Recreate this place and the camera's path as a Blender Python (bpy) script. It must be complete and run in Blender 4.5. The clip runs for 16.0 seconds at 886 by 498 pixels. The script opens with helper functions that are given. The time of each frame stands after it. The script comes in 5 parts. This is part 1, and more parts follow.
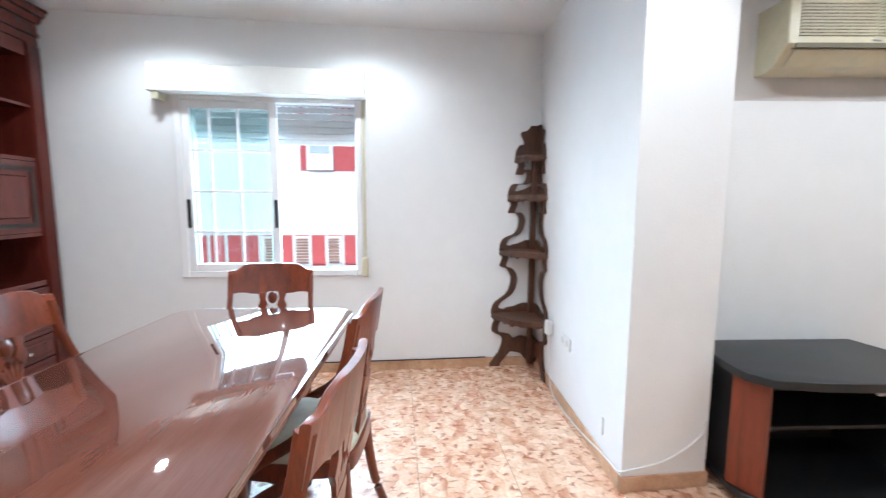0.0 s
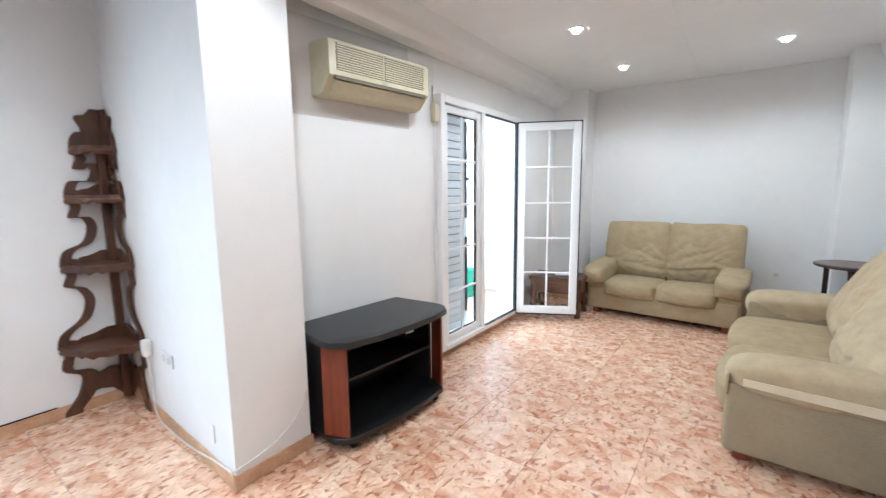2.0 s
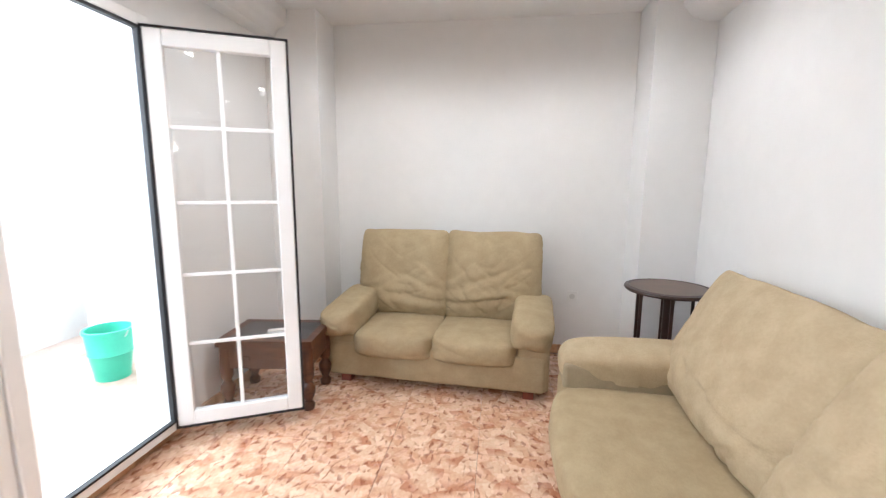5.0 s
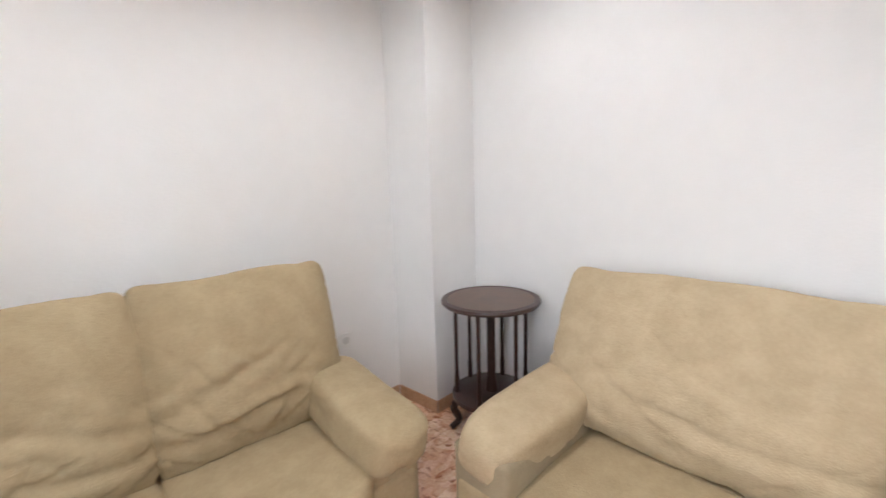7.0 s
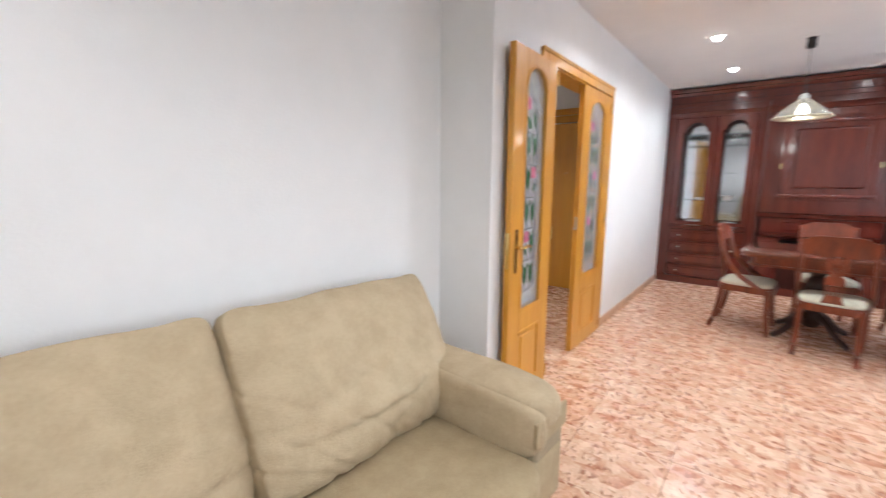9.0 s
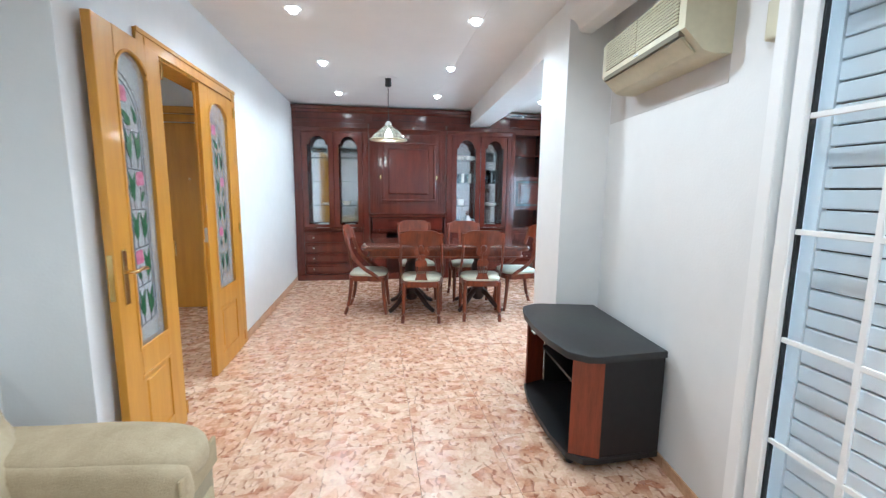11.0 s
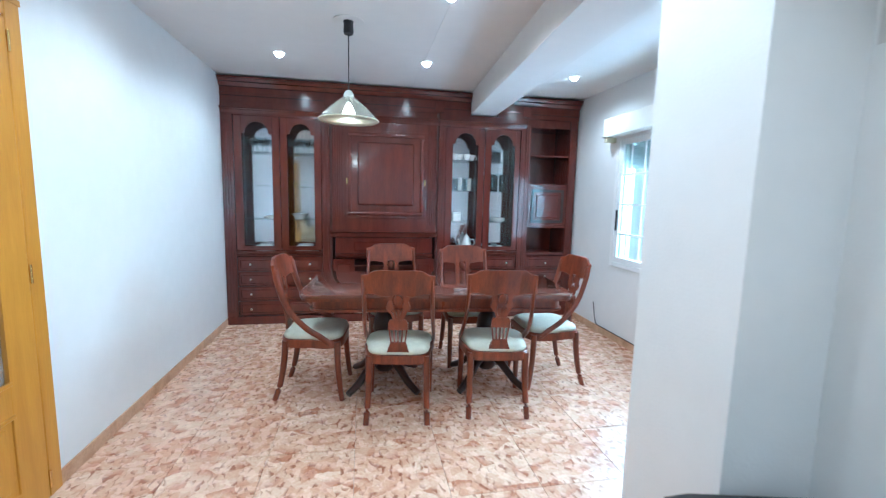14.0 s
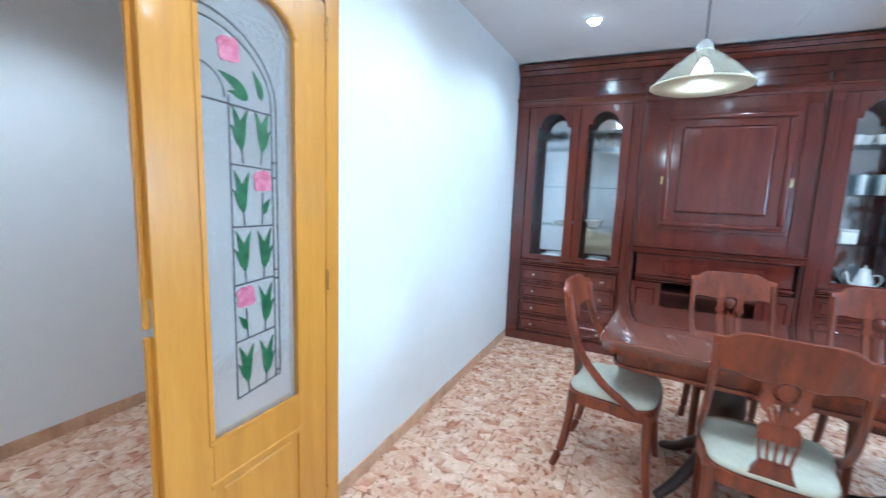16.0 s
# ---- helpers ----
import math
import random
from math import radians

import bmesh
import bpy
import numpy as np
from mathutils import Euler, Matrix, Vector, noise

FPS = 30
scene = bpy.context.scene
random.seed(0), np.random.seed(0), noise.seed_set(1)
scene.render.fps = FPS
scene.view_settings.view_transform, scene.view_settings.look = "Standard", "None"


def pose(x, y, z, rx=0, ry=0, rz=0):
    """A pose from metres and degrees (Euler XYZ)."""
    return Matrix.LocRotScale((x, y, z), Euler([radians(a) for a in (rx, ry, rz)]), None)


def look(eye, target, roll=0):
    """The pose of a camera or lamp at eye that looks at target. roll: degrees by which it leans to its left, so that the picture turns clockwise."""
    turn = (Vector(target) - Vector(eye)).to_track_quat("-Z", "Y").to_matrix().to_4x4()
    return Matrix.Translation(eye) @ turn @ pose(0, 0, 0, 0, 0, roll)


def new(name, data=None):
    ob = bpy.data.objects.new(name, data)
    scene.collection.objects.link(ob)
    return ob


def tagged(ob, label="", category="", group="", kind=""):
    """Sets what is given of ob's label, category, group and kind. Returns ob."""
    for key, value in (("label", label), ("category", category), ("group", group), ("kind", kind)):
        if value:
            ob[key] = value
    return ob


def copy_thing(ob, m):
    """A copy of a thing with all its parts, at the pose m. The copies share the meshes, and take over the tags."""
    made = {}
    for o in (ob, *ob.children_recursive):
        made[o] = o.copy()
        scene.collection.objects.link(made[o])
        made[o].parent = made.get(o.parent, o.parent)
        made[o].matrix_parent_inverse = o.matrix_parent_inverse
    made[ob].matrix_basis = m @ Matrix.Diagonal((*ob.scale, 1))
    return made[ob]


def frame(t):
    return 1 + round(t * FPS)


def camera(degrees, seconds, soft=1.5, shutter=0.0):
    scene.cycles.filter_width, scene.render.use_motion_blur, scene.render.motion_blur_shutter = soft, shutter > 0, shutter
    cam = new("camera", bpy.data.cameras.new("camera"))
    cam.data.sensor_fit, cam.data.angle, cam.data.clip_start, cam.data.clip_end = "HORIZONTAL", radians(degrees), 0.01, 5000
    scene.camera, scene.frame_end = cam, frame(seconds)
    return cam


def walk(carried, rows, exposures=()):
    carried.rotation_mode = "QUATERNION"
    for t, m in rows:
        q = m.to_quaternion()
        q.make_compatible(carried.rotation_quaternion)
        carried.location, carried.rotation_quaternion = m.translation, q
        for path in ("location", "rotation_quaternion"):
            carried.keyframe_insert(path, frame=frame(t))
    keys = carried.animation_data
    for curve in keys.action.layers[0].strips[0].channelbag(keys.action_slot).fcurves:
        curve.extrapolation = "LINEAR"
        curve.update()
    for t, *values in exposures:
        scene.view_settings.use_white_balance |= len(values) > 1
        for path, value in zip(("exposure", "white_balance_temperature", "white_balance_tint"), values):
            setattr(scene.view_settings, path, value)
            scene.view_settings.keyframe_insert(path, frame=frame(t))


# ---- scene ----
cam = camera(93.3, 16.0, 1.25, 0.3)
PATH = [
    (0, (0.709, -2.3, 1.286), (2.684, -2.526, 1.066), 0.3),
    (0.5, (0.631, -2.237, 1.308), (2.473, -2.983, 1.084), -0.1),
    (1, (0.574, -2.245, 1.322), (2.192, -3.396, 1.088), -0.4),
    (1.5, (0.556, -2.299, 1.326), (1.933, -3.728, 1.081), -0.6),
    (2, (0.565, -2.426, 1.338), (1.718, -4.039, 1.071), -0.6),
    (2.5, (0.546, -2.665, 1.334), (1.494, -4.405, 1.059), -0.7),
    (3, (0.54, -2.92, 1.329), (1.286, -4.752, 1.034), -0.5),
    (3.5, (0.589, -3.285, 1.341), (1.191, -5.168, 1.038), -0.3),
    (6, (1.087, -5.317, 1.294), (0.767, -7.269, 1.001), -0.4),
    (6.5, (1.272, -5.653, 1.303), (0.442, -7.448, 1.0), -1.3),
    (7, (1.432, -5.956, 1.306), (-0.007, -7.305, 0.979), -1.8),
    (7.5, (1.416, -6.113, 1.315), (-0.407, -6.862, 0.975), -1.1),
    (8, (1.319, -6.232, 1.301), (-0.649, -6.148, 0.959), -0.8),
    (8.5, (1.19, -6.296, 1.32), (-0.534, -5.339, 0.986), -0.0),
    (9, (1.142, -6.345, 1.345), (-0.063, -4.782, 1.022), 0.3),
    (9.5, (1.121, -6.394, 1.356), (0.464, -4.531, 1.045), 0.4),
    (10, (1.116, -6.409, 1.358), (0.905, -4.444, 1.053), 0.4),
    (12.5, (1.271, -5.655, 1.371), (1.786, -3.739, 1.117), 1.1),
    (13, (1.284, -5.309, 1.38), (1.813, -3.397, 1.125), 1.1),
    (13.5, (1.368, -4.939, 1.373), (1.85, -3.013, 1.129), 1.1),
    (14, (1.395, -4.595, 1.38), (1.769, -2.646, 1.136), 1.4),
    (14.5, (1.378, -4.292, 1.385), (1.571, -2.316, 1.139), 1.5),
    (15, (1.402, -4.026, 1.384), (1.244, -2.047, 1.141), 1.7),
    (15.5, (1.317, -3.894, 1.392), (0.791, -1.982, 1.131), 1.9),
    (16, (1.128, -3.837, 1.383), (0.274, -2.05, 1.108), 2.1),
]
walk(cam, [(t, look(eye, target, roll)) for t, eye, target, roll in PATH],
     exposures=[(0.0, 0.12, 5500, 5), (1.0, 0.12, 5500, 5), (3.5, 0.15, 5800, 7), (6.0, 0.30, 6150, 12), (6.5, 0.24, 6150, 12), (8.0, 0.14, 6200, 14), (10.0, 0.15, 5600, 6), (12.5, 0.22, 5000, -3), (14.0, 0.06, 4780, -3), (15.0, 0.04, 4500, -3), (15.5, 0.12, 4540, -3), (16.0, 0.26, 4620, -3)])

# ---- world, sun and large lights ----
CEIL = 2.52
SPOT_W = 31
world = bpy.data.worlds.new("sky")
scene.world = world
world.use_nodes = True
wn = world.node_tree.nodes
sky = wn.new("ShaderNodeTexSky")
sky.sky_type, sky.sun_disc = "NISHITA", False
sky.sun_elevation, sky.sun_rotation = radians(50), radians(250)
world.node_tree.links.new(sky.outputs[0], wn["Background"].inputs[0])
wn["Background"].inputs[1].default_value = 0.12


def lamp(kind, name, m, energy, color=(1, 1, 1), **kw):
    data = bpy.data.lights.new(name, kind)
    data.energy, data.color = energy, color
    for k, v in kw.items():
        if k == "size":
            data.size = v
        elif k == "size_y":
            data.shape, data.size_y = "RECTANGLE", v
        elif k == "radius":
            data.shadow_soft_size = v
        elif k == "spot":
            data.spot_size, data.spot_blend = radians(v), 0.7
        elif k == "angle":
            data.angle = radians(v)
    ob = new(name, data)
    ob.matrix_world = m
    return ob


lamp("SUN", "sun", look((-6, 2, 12), (6, -2, 0)), 4.0, (1.0, 0.96, 0.9), angle=0.5)
# daylight standing in the window and in the balcony door
lamp("AREA", "window_daylight", look((4.12, -1.42, 1.42), (0, -1.42, 1.2)), 58, (0.72, 0.87, 1.0), size=1.2, size_y=1.1)
lamp("AREA", "window_skylight", look((6.0, 0.3, 3.0), (2.8, -2.2, 0.8)), 950, (0.74, 0.88, 1.0), size=4.0, size_y=3.0)
lamp("AREA", "balcony_daylight", look((4.40, -6.05, 1.90), (0, -6.05, 1.2)), 210, (0.86, 0.94, 1.0), size=3.6, size_y=1.8)

# ---- materials ----
MATS = {}


def material(name, base, rough=0.5, metal=0.0, vary=0.0, scale=8.0, bump=0.0, bump_scale=60.0, second=None,
             stretch=None, coat=0.0, rough_vary=0.0, spec=None, emit=None, wave=False, rand=0.0):
    """A surface: base colour, varied towards second by noise at two scales, with fine relief."""
    if name in MATS:
        return MATS[name]
    m = bpy.data.materials.new(name)
    m.use_nodes = True
    N, L = m.node_tree.nodes, m.node_tree.links
    b = N["Principled BSDF"]
    b.inputs["Roughness"].default_value, b.inputs["Metallic"].default_value = rough, metal
    b.inputs["Coat Weight"].default_value = coat
    b.inputs["Coat Roughness"].default_value = 0.08
    b.inputs["Base Color"].default_value = (*base, 1)
    if spec is not None:
        b.inputs["Specular IOR Level"].default_value = spec
    if emit:
        b.inputs["Emission Color"].default_value, b.inputs["Emission Strength"].default_value = (*base, 1), emit
    co = N.new("ShaderNodeTexCoord")
    mp = N.new("ShaderNodeMapping")
    L.new(co.outputs["Object"], mp.inputs[0])
    if stretch:
        mp.inputs["Scale"].default_value = stretch
    if vary:
        n1, n2 = N.new("ShaderNodeTexNoise"), N.new("ShaderNodeTexNoise")
        n1.inputs["Scale"].default_value, n1.inputs["Detail"].default_value = scale, 5
        n2.inputs["Scale"].default_value, n2.inputs["Detail"].default_value = scale * 7.3, 4
        L.new(mp.outputs[0], n1.inputs[0]), L.new(mp.outputs[0], n2.inputs[0])
        add = N.new("ShaderNodeMath")
        add.operation = "MULTIPLY_ADD"
        L.new(n2.outputs[0], add.inputs[0])
        add.inputs[1].default_value = 0.5
        L.new(n1.outputs[0], add.inputs[2])
        ramp = N.new("ShaderNodeMapRange")
        ramp.inputs[1].default_value, ramp.inputs[2].default_value = 0.55, 0.95
        L.new(add.outputs[0], ramp.inputs[0])
        mix = N.new("ShaderNodeMix")
        mix.data_type = "RGBA"
        other = second or tuple(c * (1 - vary) for c in base)
        mix.inputs[6].default_value, mix.inputs[7].default_value = (*base, 1), (*other, 1)
        L.new(ramp.outputs[0], mix.inputs[0])
        out = mix.outputs[2]
        if rand:
            hs, oi, rr = N.new("ShaderNodeHueSaturation"), N.new("ShaderNodeObjectInfo"), N.new("ShaderNodeMapRange")
            rr.inputs[3].default_value, rr.inputs[4].default_value = 1 - rand, 1 + rand
            L.new(oi.outputs["Random"], rr.inputs[0]), L.new(rr.outputs[0], hs.inputs["Value"])
            L.new(out, hs.inputs["Color"])
            out = hs.outputs[0]
        L.new(out, b.inputs["Base Color"])
        if rough_vary:
            rm = N.new("ShaderNodeMapRange")
            rm.inputs[3].default_value, rm.inputs[4].default_value = rough - rough_vary, rough + rough_vary
            L.new(n1.outputs[0], rm.inputs[0]), L.new(rm.outputs[0], b.inputs["Roughness"])
    if bump:
        nb, bp = N.new("ShaderNodeTexNoise"), N.new("ShaderNodeBump")
        nb.inputs["Scale"].default_value, nb.inputs["Detail"].default_value = bump_scale, 4
        bp.inputs["Strength"].default_value, bp.inputs["Distance"].default_value = bump, 0.01
        L.new(mp.outputs[0], nb.inputs[0]), L.new(nb.outputs[0], bp.inputs["Height"]), L.new(bp.outputs[0], b.inputs["Normal"])
    MATS[name] = m
    return m


def glass_material(name, color=(1, 1, 1), rough=0.0, bump=0.0, bump_scale=40, clear=0.9):
    """Thin pane: clear with a gloss that grows at grazing angles."""
    m = bpy.data.materials.new(name)
    m.use_nodes = True
    N, L = m.node_tree.nodes, m.node_tree.links
    N.remove(N["Principled BSDF"])
    tr, gl, mx, fr = N.new("ShaderNodeBsdfTransparent"), N.new("ShaderNodeBsdfGlossy"), N.new("ShaderNodeMixShader"), N.new("ShaderNodeLayerWeight")
    pw, ma = N.new("ShaderNodeMath"), N.new("ShaderNodeMath")
    pw.operation, ma.operation = "POWER", "MULTIPLY_ADD"
    pw.inputs[1].default_value, ma.inputs[1].default_value, ma.inputs[2].default_value = 4.0, 0.6, 0.035
    tr.inputs[0].default_value = (*color, 1)
    gl.inputs["Roughness"].default_value = rough
    fr.inputs[0].default_value = 0.5
    L.new(fr.outputs["Facing"], pw.inputs[0]), L.new(pw.outputs[0], ma.inputs[0])
    L.new(ma.outputs[0], mx.inputs[0]), L.new(tr.outputs[0], mx.inputs[1]), L.new(gl.outputs[0], mx.inputs[2])
    L.new(mx.outputs[0], N["Material Output"].inputs[0])
    if bump:
        co, nb, bp = N.new("ShaderNodeTexCoord"), N.new("ShaderNodeTexNoise"), N.new("ShaderNodeBump")
        nb.inputs["Scale"].default_value = bump_scale
        bp.inputs["Strength"].default_value, bp.inputs["Distance"].default_value = bump, 0.01
        L.new(co.outputs["Object"], nb.inputs[0]), L.new(nb.outputs[0], bp.inputs["Height"])
        L.new(bp.outputs[0], gl.inputs["Normal"]), L.new(bp.outputs[0], fr.inputs["Normal"])
    return m


def tile_material():
    """Polished floor tile: cream and salmon ground with brown angular flakes."""
    m = bpy.data.materials.new("floor_tile")
    m.use_nodes = True
    N, L = m.node_tree.nodes, m.node_tree.links
    b = N["Principled BSDF"]
    co, oi, ad = N.new("ShaderNodeTexCoord"), N.new("ShaderNodeObjectInfo"), N.new("ShaderNodeVectorMath")
    sc = N.new("ShaderNodeVectorMath")
    sc.operation = "SCALE"
    sc.inputs["Scale"].default_value = 37.0
    cb = N.new("ShaderNodeCombineXYZ")
    for i in range(2):
        L.new(oi.outputs["Random"], cb.inputs[i])
    L.new(cb.outputs[0], sc.inputs[0]), L.new(co.outputs["Object"], ad.inputs[0]), L.new(sc.outputs[0], ad.inputs[1])
    warp = N.new("ShaderNodeTexNoise")
    warp.inputs["Scale"].default_value, warp.inputs["Detail"].default_value = 14.0, 4
    L.new(ad.outputs[0], warp.inputs[0])
    wv = N.new("ShaderNodeVectorMath")
    wv.operation = "MULTIPLY_ADD"
    wv.inputs[1].default_value = (0.045, 0.045, 0.0)
    L.new(warp.outputs["Color"], wv.inputs[0]), L.new(ad.outputs[0], wv.inputs[2])

    def shards(scale, sx, rot, lo, hi):
        """Angular shards: a random tone for each, and a shade that deepens towards one side of it."""
        mp, v = N.new("ShaderNodeMapping"), N.new("ShaderNodeTexVoronoi")
        mp.inputs["Scale"].default_value, mp.inputs["Rotation"].default_value = (sx, 1, 1), (0, 0, rot)
        v.voronoi_dimensions = "2D"
        v.inputs["Scale"].default_value = scale
        L.new(wv.outputs[0], mp.inputs[0]), L.new(mp.outputs[0], v.inputs["Vector"])
        sep, off, way, dot = N.new("ShaderNodeSeparateColor"), N.new("ShaderNodeVectorMath"), N.new("ShaderNodeVectorMath"), N.new("ShaderNodeVectorMath")
        off.operation, way.operation, dot.operation = "SUBTRACT", "SUBTRACT", "DOT_PRODUCT"
        way.inputs[1].default_value = (0.5, 0.5, 0.5)
        L.new(v.outputs["Color"], sep.inputs[0]), L.new(v.outputs["Color"], way.inputs[0])
        L.new(mp.outputs[0], off.inputs[0]), L.new(v.outputs["Position"], off.inputs[1])
        L.new(off.outputs[0], dot.inputs[0]), L.new(way.outputs[0], dot.inputs[1])
        deep = N.new("ShaderNodeMapRange")
        deep.inputs[1].default_value, deep.inputs[2].default_value = lo / scale, hi / scale
        L.new(dot.outputs["Value"], deep.inputs[0])
        return sep.outputs[2], deep.outputs[0]

    tone, deep = shards(11, 0.65, 0.5, 0.01, 0.20)
    tone2, deep2 = shards(17, 1.7, 1.2, 0.05, 0.20)
    ramp = N.new("ShaderNodeValToRGB")
    e = ramp.color_ramp.elements
    e[0].position, e[0].color = 0.0, (*TILE_RGB[2], 1)
    e[1].position, e[1].color = 1.0, (*TILE_RGB[4], 1)
    el = e.new(0.45)
    el.color = (*TILE_RGB[3], 1)
    both = N.new("ShaderNodeMath")
    both.operation = "MULTIPLY_ADD"
    both.inputs[1].default_value = 0.45
    half = N.new("ShaderNodeMath")
    half.operation = "MULTIPLY"
    half.inputs[1].default_value = 0.55
    L.new(tone, half.inputs[0]), L.new(tone2, both.inputs[0]), L.new(half.outputs[0], both.inputs[2])
    L.new(both.outputs[0], ramp.inputs[0])
    col = ramp.outputs[0]
    for amount, rgb, share in ((deep, TILE_RGB[1], 0.85), (deep2, TILE_RGB[0], 0.82)):
        sh, mx = N.new("ShaderNodeMath"), N.new("ShaderNodeMix")
        sh.operation, mx.data_type = "MULTIPLY", "RGBA"
        sh.inputs[1].default_value = share
        mx.inputs[7].default_value = (*rgb, 1)
        L.new(amount, sh.inputs[0]), L.new(sh.outputs[0], mx.inputs[0]), L.new(col, mx.inputs[6])
        col = mx.outputs[2]
    fine = N.new("ShaderNodeTexNoise")
    fine.inputs["Scale"].default_value, fine.inputs["Detail"].default_value = 60, 4
    L.new(ad.outputs[0], fine.inputs[0])
    mul = N.new("ShaderNodeMix")
    mul.data_type, mul.blend_type = "RGBA", "OVERLAY"
    mul.inputs[0].default_value = 0.35
    L.new(col, mul.inputs[6]), L.new(fine.outputs["Fac"], mul.inputs[7])
    L.new(mul.outputs[2], b.inputs["Base Color"])
    rr = N.new("ShaderNodeMapRange")
    rr.inputs[3].default_value, rr.inputs[4].default_value = 0.20, 0.34
    L.new(warp.outputs[0], rr.inputs[0]), L.new(rr.outputs[0], b.inputs["Roughness"])
    bp = N.new("ShaderNodeBump")
    bp.inputs["Strength"].default_value, bp.inputs["Distance"].default_value = 0.05, 0.004
    L.new(warp.outputs[0], bp.inputs["Height"]), L.new(bp.outputs[0], b.inputs["Normal"])
    return m


TILE_RGB = ((0.27, 0.088, 0.040), (0.44, 0.180, 0.095), (0.60, 0.330, 0.205), (0.68, 0.440, 0.298), (0.77, 0.575, 0.420))
TILE = tile_material()
PLASTER = material("white_plaster", (0.765, 0.765, 0.755), 0.75, vary=0.05, scale=1.3, bump=0.10, bump_scale=90)
CEILING = material("ceiling_paint", (0.78, 0.78, 0.77), 0.8, vary=0.05, scale=0.9, bump=0.06, bump_scale=70)
SKIRT = material("skirting_tile", (0.42, 0.24, 0.13), 0.35, vary=0.5, scale=9, second=(0.62, 0.40, 0.25), rand=0.1)
GROUT = material("grout", (0.45, 0.34, 0.27), 0.9, vary=0.2, scale=20)
OAK = material("honey_oak", (0.58, 0.28, 0.032), 0.34, vary=0.35, scale=3.0, second=(0.50, 0.225, 0.024), stretch=(7, 7, 0.6), bump=0.04, bump_scale=30, coat=0.15, rough_vary=0.06)
MAHOG = material("mahogany", (0.118, 0.021, 0.013), 0.17, vary=0.3, scale=3.0, second=(0.078, 0.013, 0.009), stretch=(4, 4, 0.6), bump=0.03, bump_scale=25, coat=0.5, rough_vary=0.06)
WALNUT = material("chair_wood", (0.235, 0.050, 0.017), 0.30, vary=0.5, scale=4.0, second=(0.10, 0.022, 0.010), stretch=(6, 6, 1.0), bump=0.03, bump_scale=30, coat=0.2, rough_vary=0.06)
DARKWOOD = material("dark_stain", (0.035, 0.012, 0.008), 0.35, vary=0.4, scale=6.0, bump=0.05, bump_scale=40, coat=0.25, rough_vary=0.08)
CARVED = material("shelf_wood", (0.10, 0.040, 0.018), 0.40, vary=0.5, scale=5.0, second=(0.05, 0.018, 0.009), stretch=(5, 5, 1), bump=0.06, bump_scale=40)
PVC = material("white_lacquer", (0.82, 0.82, 0.81), 0.28, vary=0.03, scale=5)
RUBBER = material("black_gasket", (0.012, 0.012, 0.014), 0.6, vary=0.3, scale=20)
# Olive side cloth, base colour also darkened for the shade on the arm sides.
SIDE = material("olive_upholstery_shaded", (0.300, 0.245, 0.155), 0.88, vary=0.15, scale=5, second=(0.255, 0.205, 0.128), bump=0.3, bump_scale=120)
# Cream cover cloth, base also lightened where pads and cushions catch the light.
COVER = material("cream_microfibre_cover_lit", (0.46, 0.368, 0.235), 0.85, vary=0.2, scale=11, second=(0.395, 0.312, 0.193), bump=0.28, bump_scale=170, rough_vary=0.05)
HEM = material("hem_cloth", (0.66, 0.58, 0.42), 0.9, vary=0.1, scale=20, bump=0.2, bump_scale=200)
FABRIC = material("beige_microfibre", (0.395, 0.312, 0.185), 0.85, vary=0.2, scale=11, second=(0.33, 0.255, 0.145), bump=0.28, bump_scale=170, rough_vary=0.05)
CREAM = material("cream_seat_cloth", (0.62, 0.62, 0.50), 0.85, vary=0.12, scale=30, bump=0.2, bump_scale=300)
BRASS = material("brass", (0.80, 0.58, 0.24), 0.2, 1.0, vary=0.15, scale=20, rough_vary=0.06)
STEEL = material("steel", (0.62, 0.62, 0.62), 0.28, 1.0, vary=0.1, scale=20)
IVORY = material("aged_ivory_plastic", (0.60, 0.56, 0.40), 0.4, vary=0.14, scale=4, bump=0.03, bump_scale=80)
# Dark ivory: shade inside the outlet slot, flap seam and grille, put into colour.
IVORY_SHADE = material("louvre_shadow", (0.16, 0.14, 0.09), 0.6, vary=0.2, scale=10)
BLACKTOP = material("black_laminate", (0.022, 0.024, 0.025), 0.42, vary=0.35, scale=30, bump=0.06, bump_scale=400)
BLACK = material("black_board", (0.010, 0.010, 0.011), 0.45, vary=0.3, scale=20)
CHERRY = material("cherry_panel", (0.24, 0.045, 0.018), 0.35, vary=0.4, scale=4, stretch=(8, 8, 0.8), coat=0.2)
PANE = glass_material("clear_pane")
WHITEPLASTIC = material("white_plastic", (0.75, 0.75, 0.73), 0.35, vary=0.04, scale=12)


# ---- builders ----
def add_box(bm, x0, x1, y0, y1, z0, z1, bevel=0.0, seg=2):
    vs = [bm.verts.new((x, y, z)) for x in (x0, x1) for y in (y0, y1) for z in (z0, z1)]
    fs = [bm.faces.new([vs[i] for i in q]) for q in ((0, 1, 3, 2), (4, 6, 7, 5), (0, 4, 5, 1), (2, 3, 7, 6), (0, 2, 6, 4), (1, 5, 7, 3))]
    if bevel:
        es = list({e for f in fs for e in f.edges})
        bmesh.ops.bevel(bm, geom=es, offset=bevel, segments=seg, affect="EDGES", profile=0.5)
    return bm


def box(x0, x1, y0, y1, z0, z1, bevel=0.0, seg=2):
    return add_box(bmesh.new(), min(x0, x1), max(x0, x1), min(y0, y1), max(y0, y1), min(z0, z1), max(z0, z1), bevel, seg)


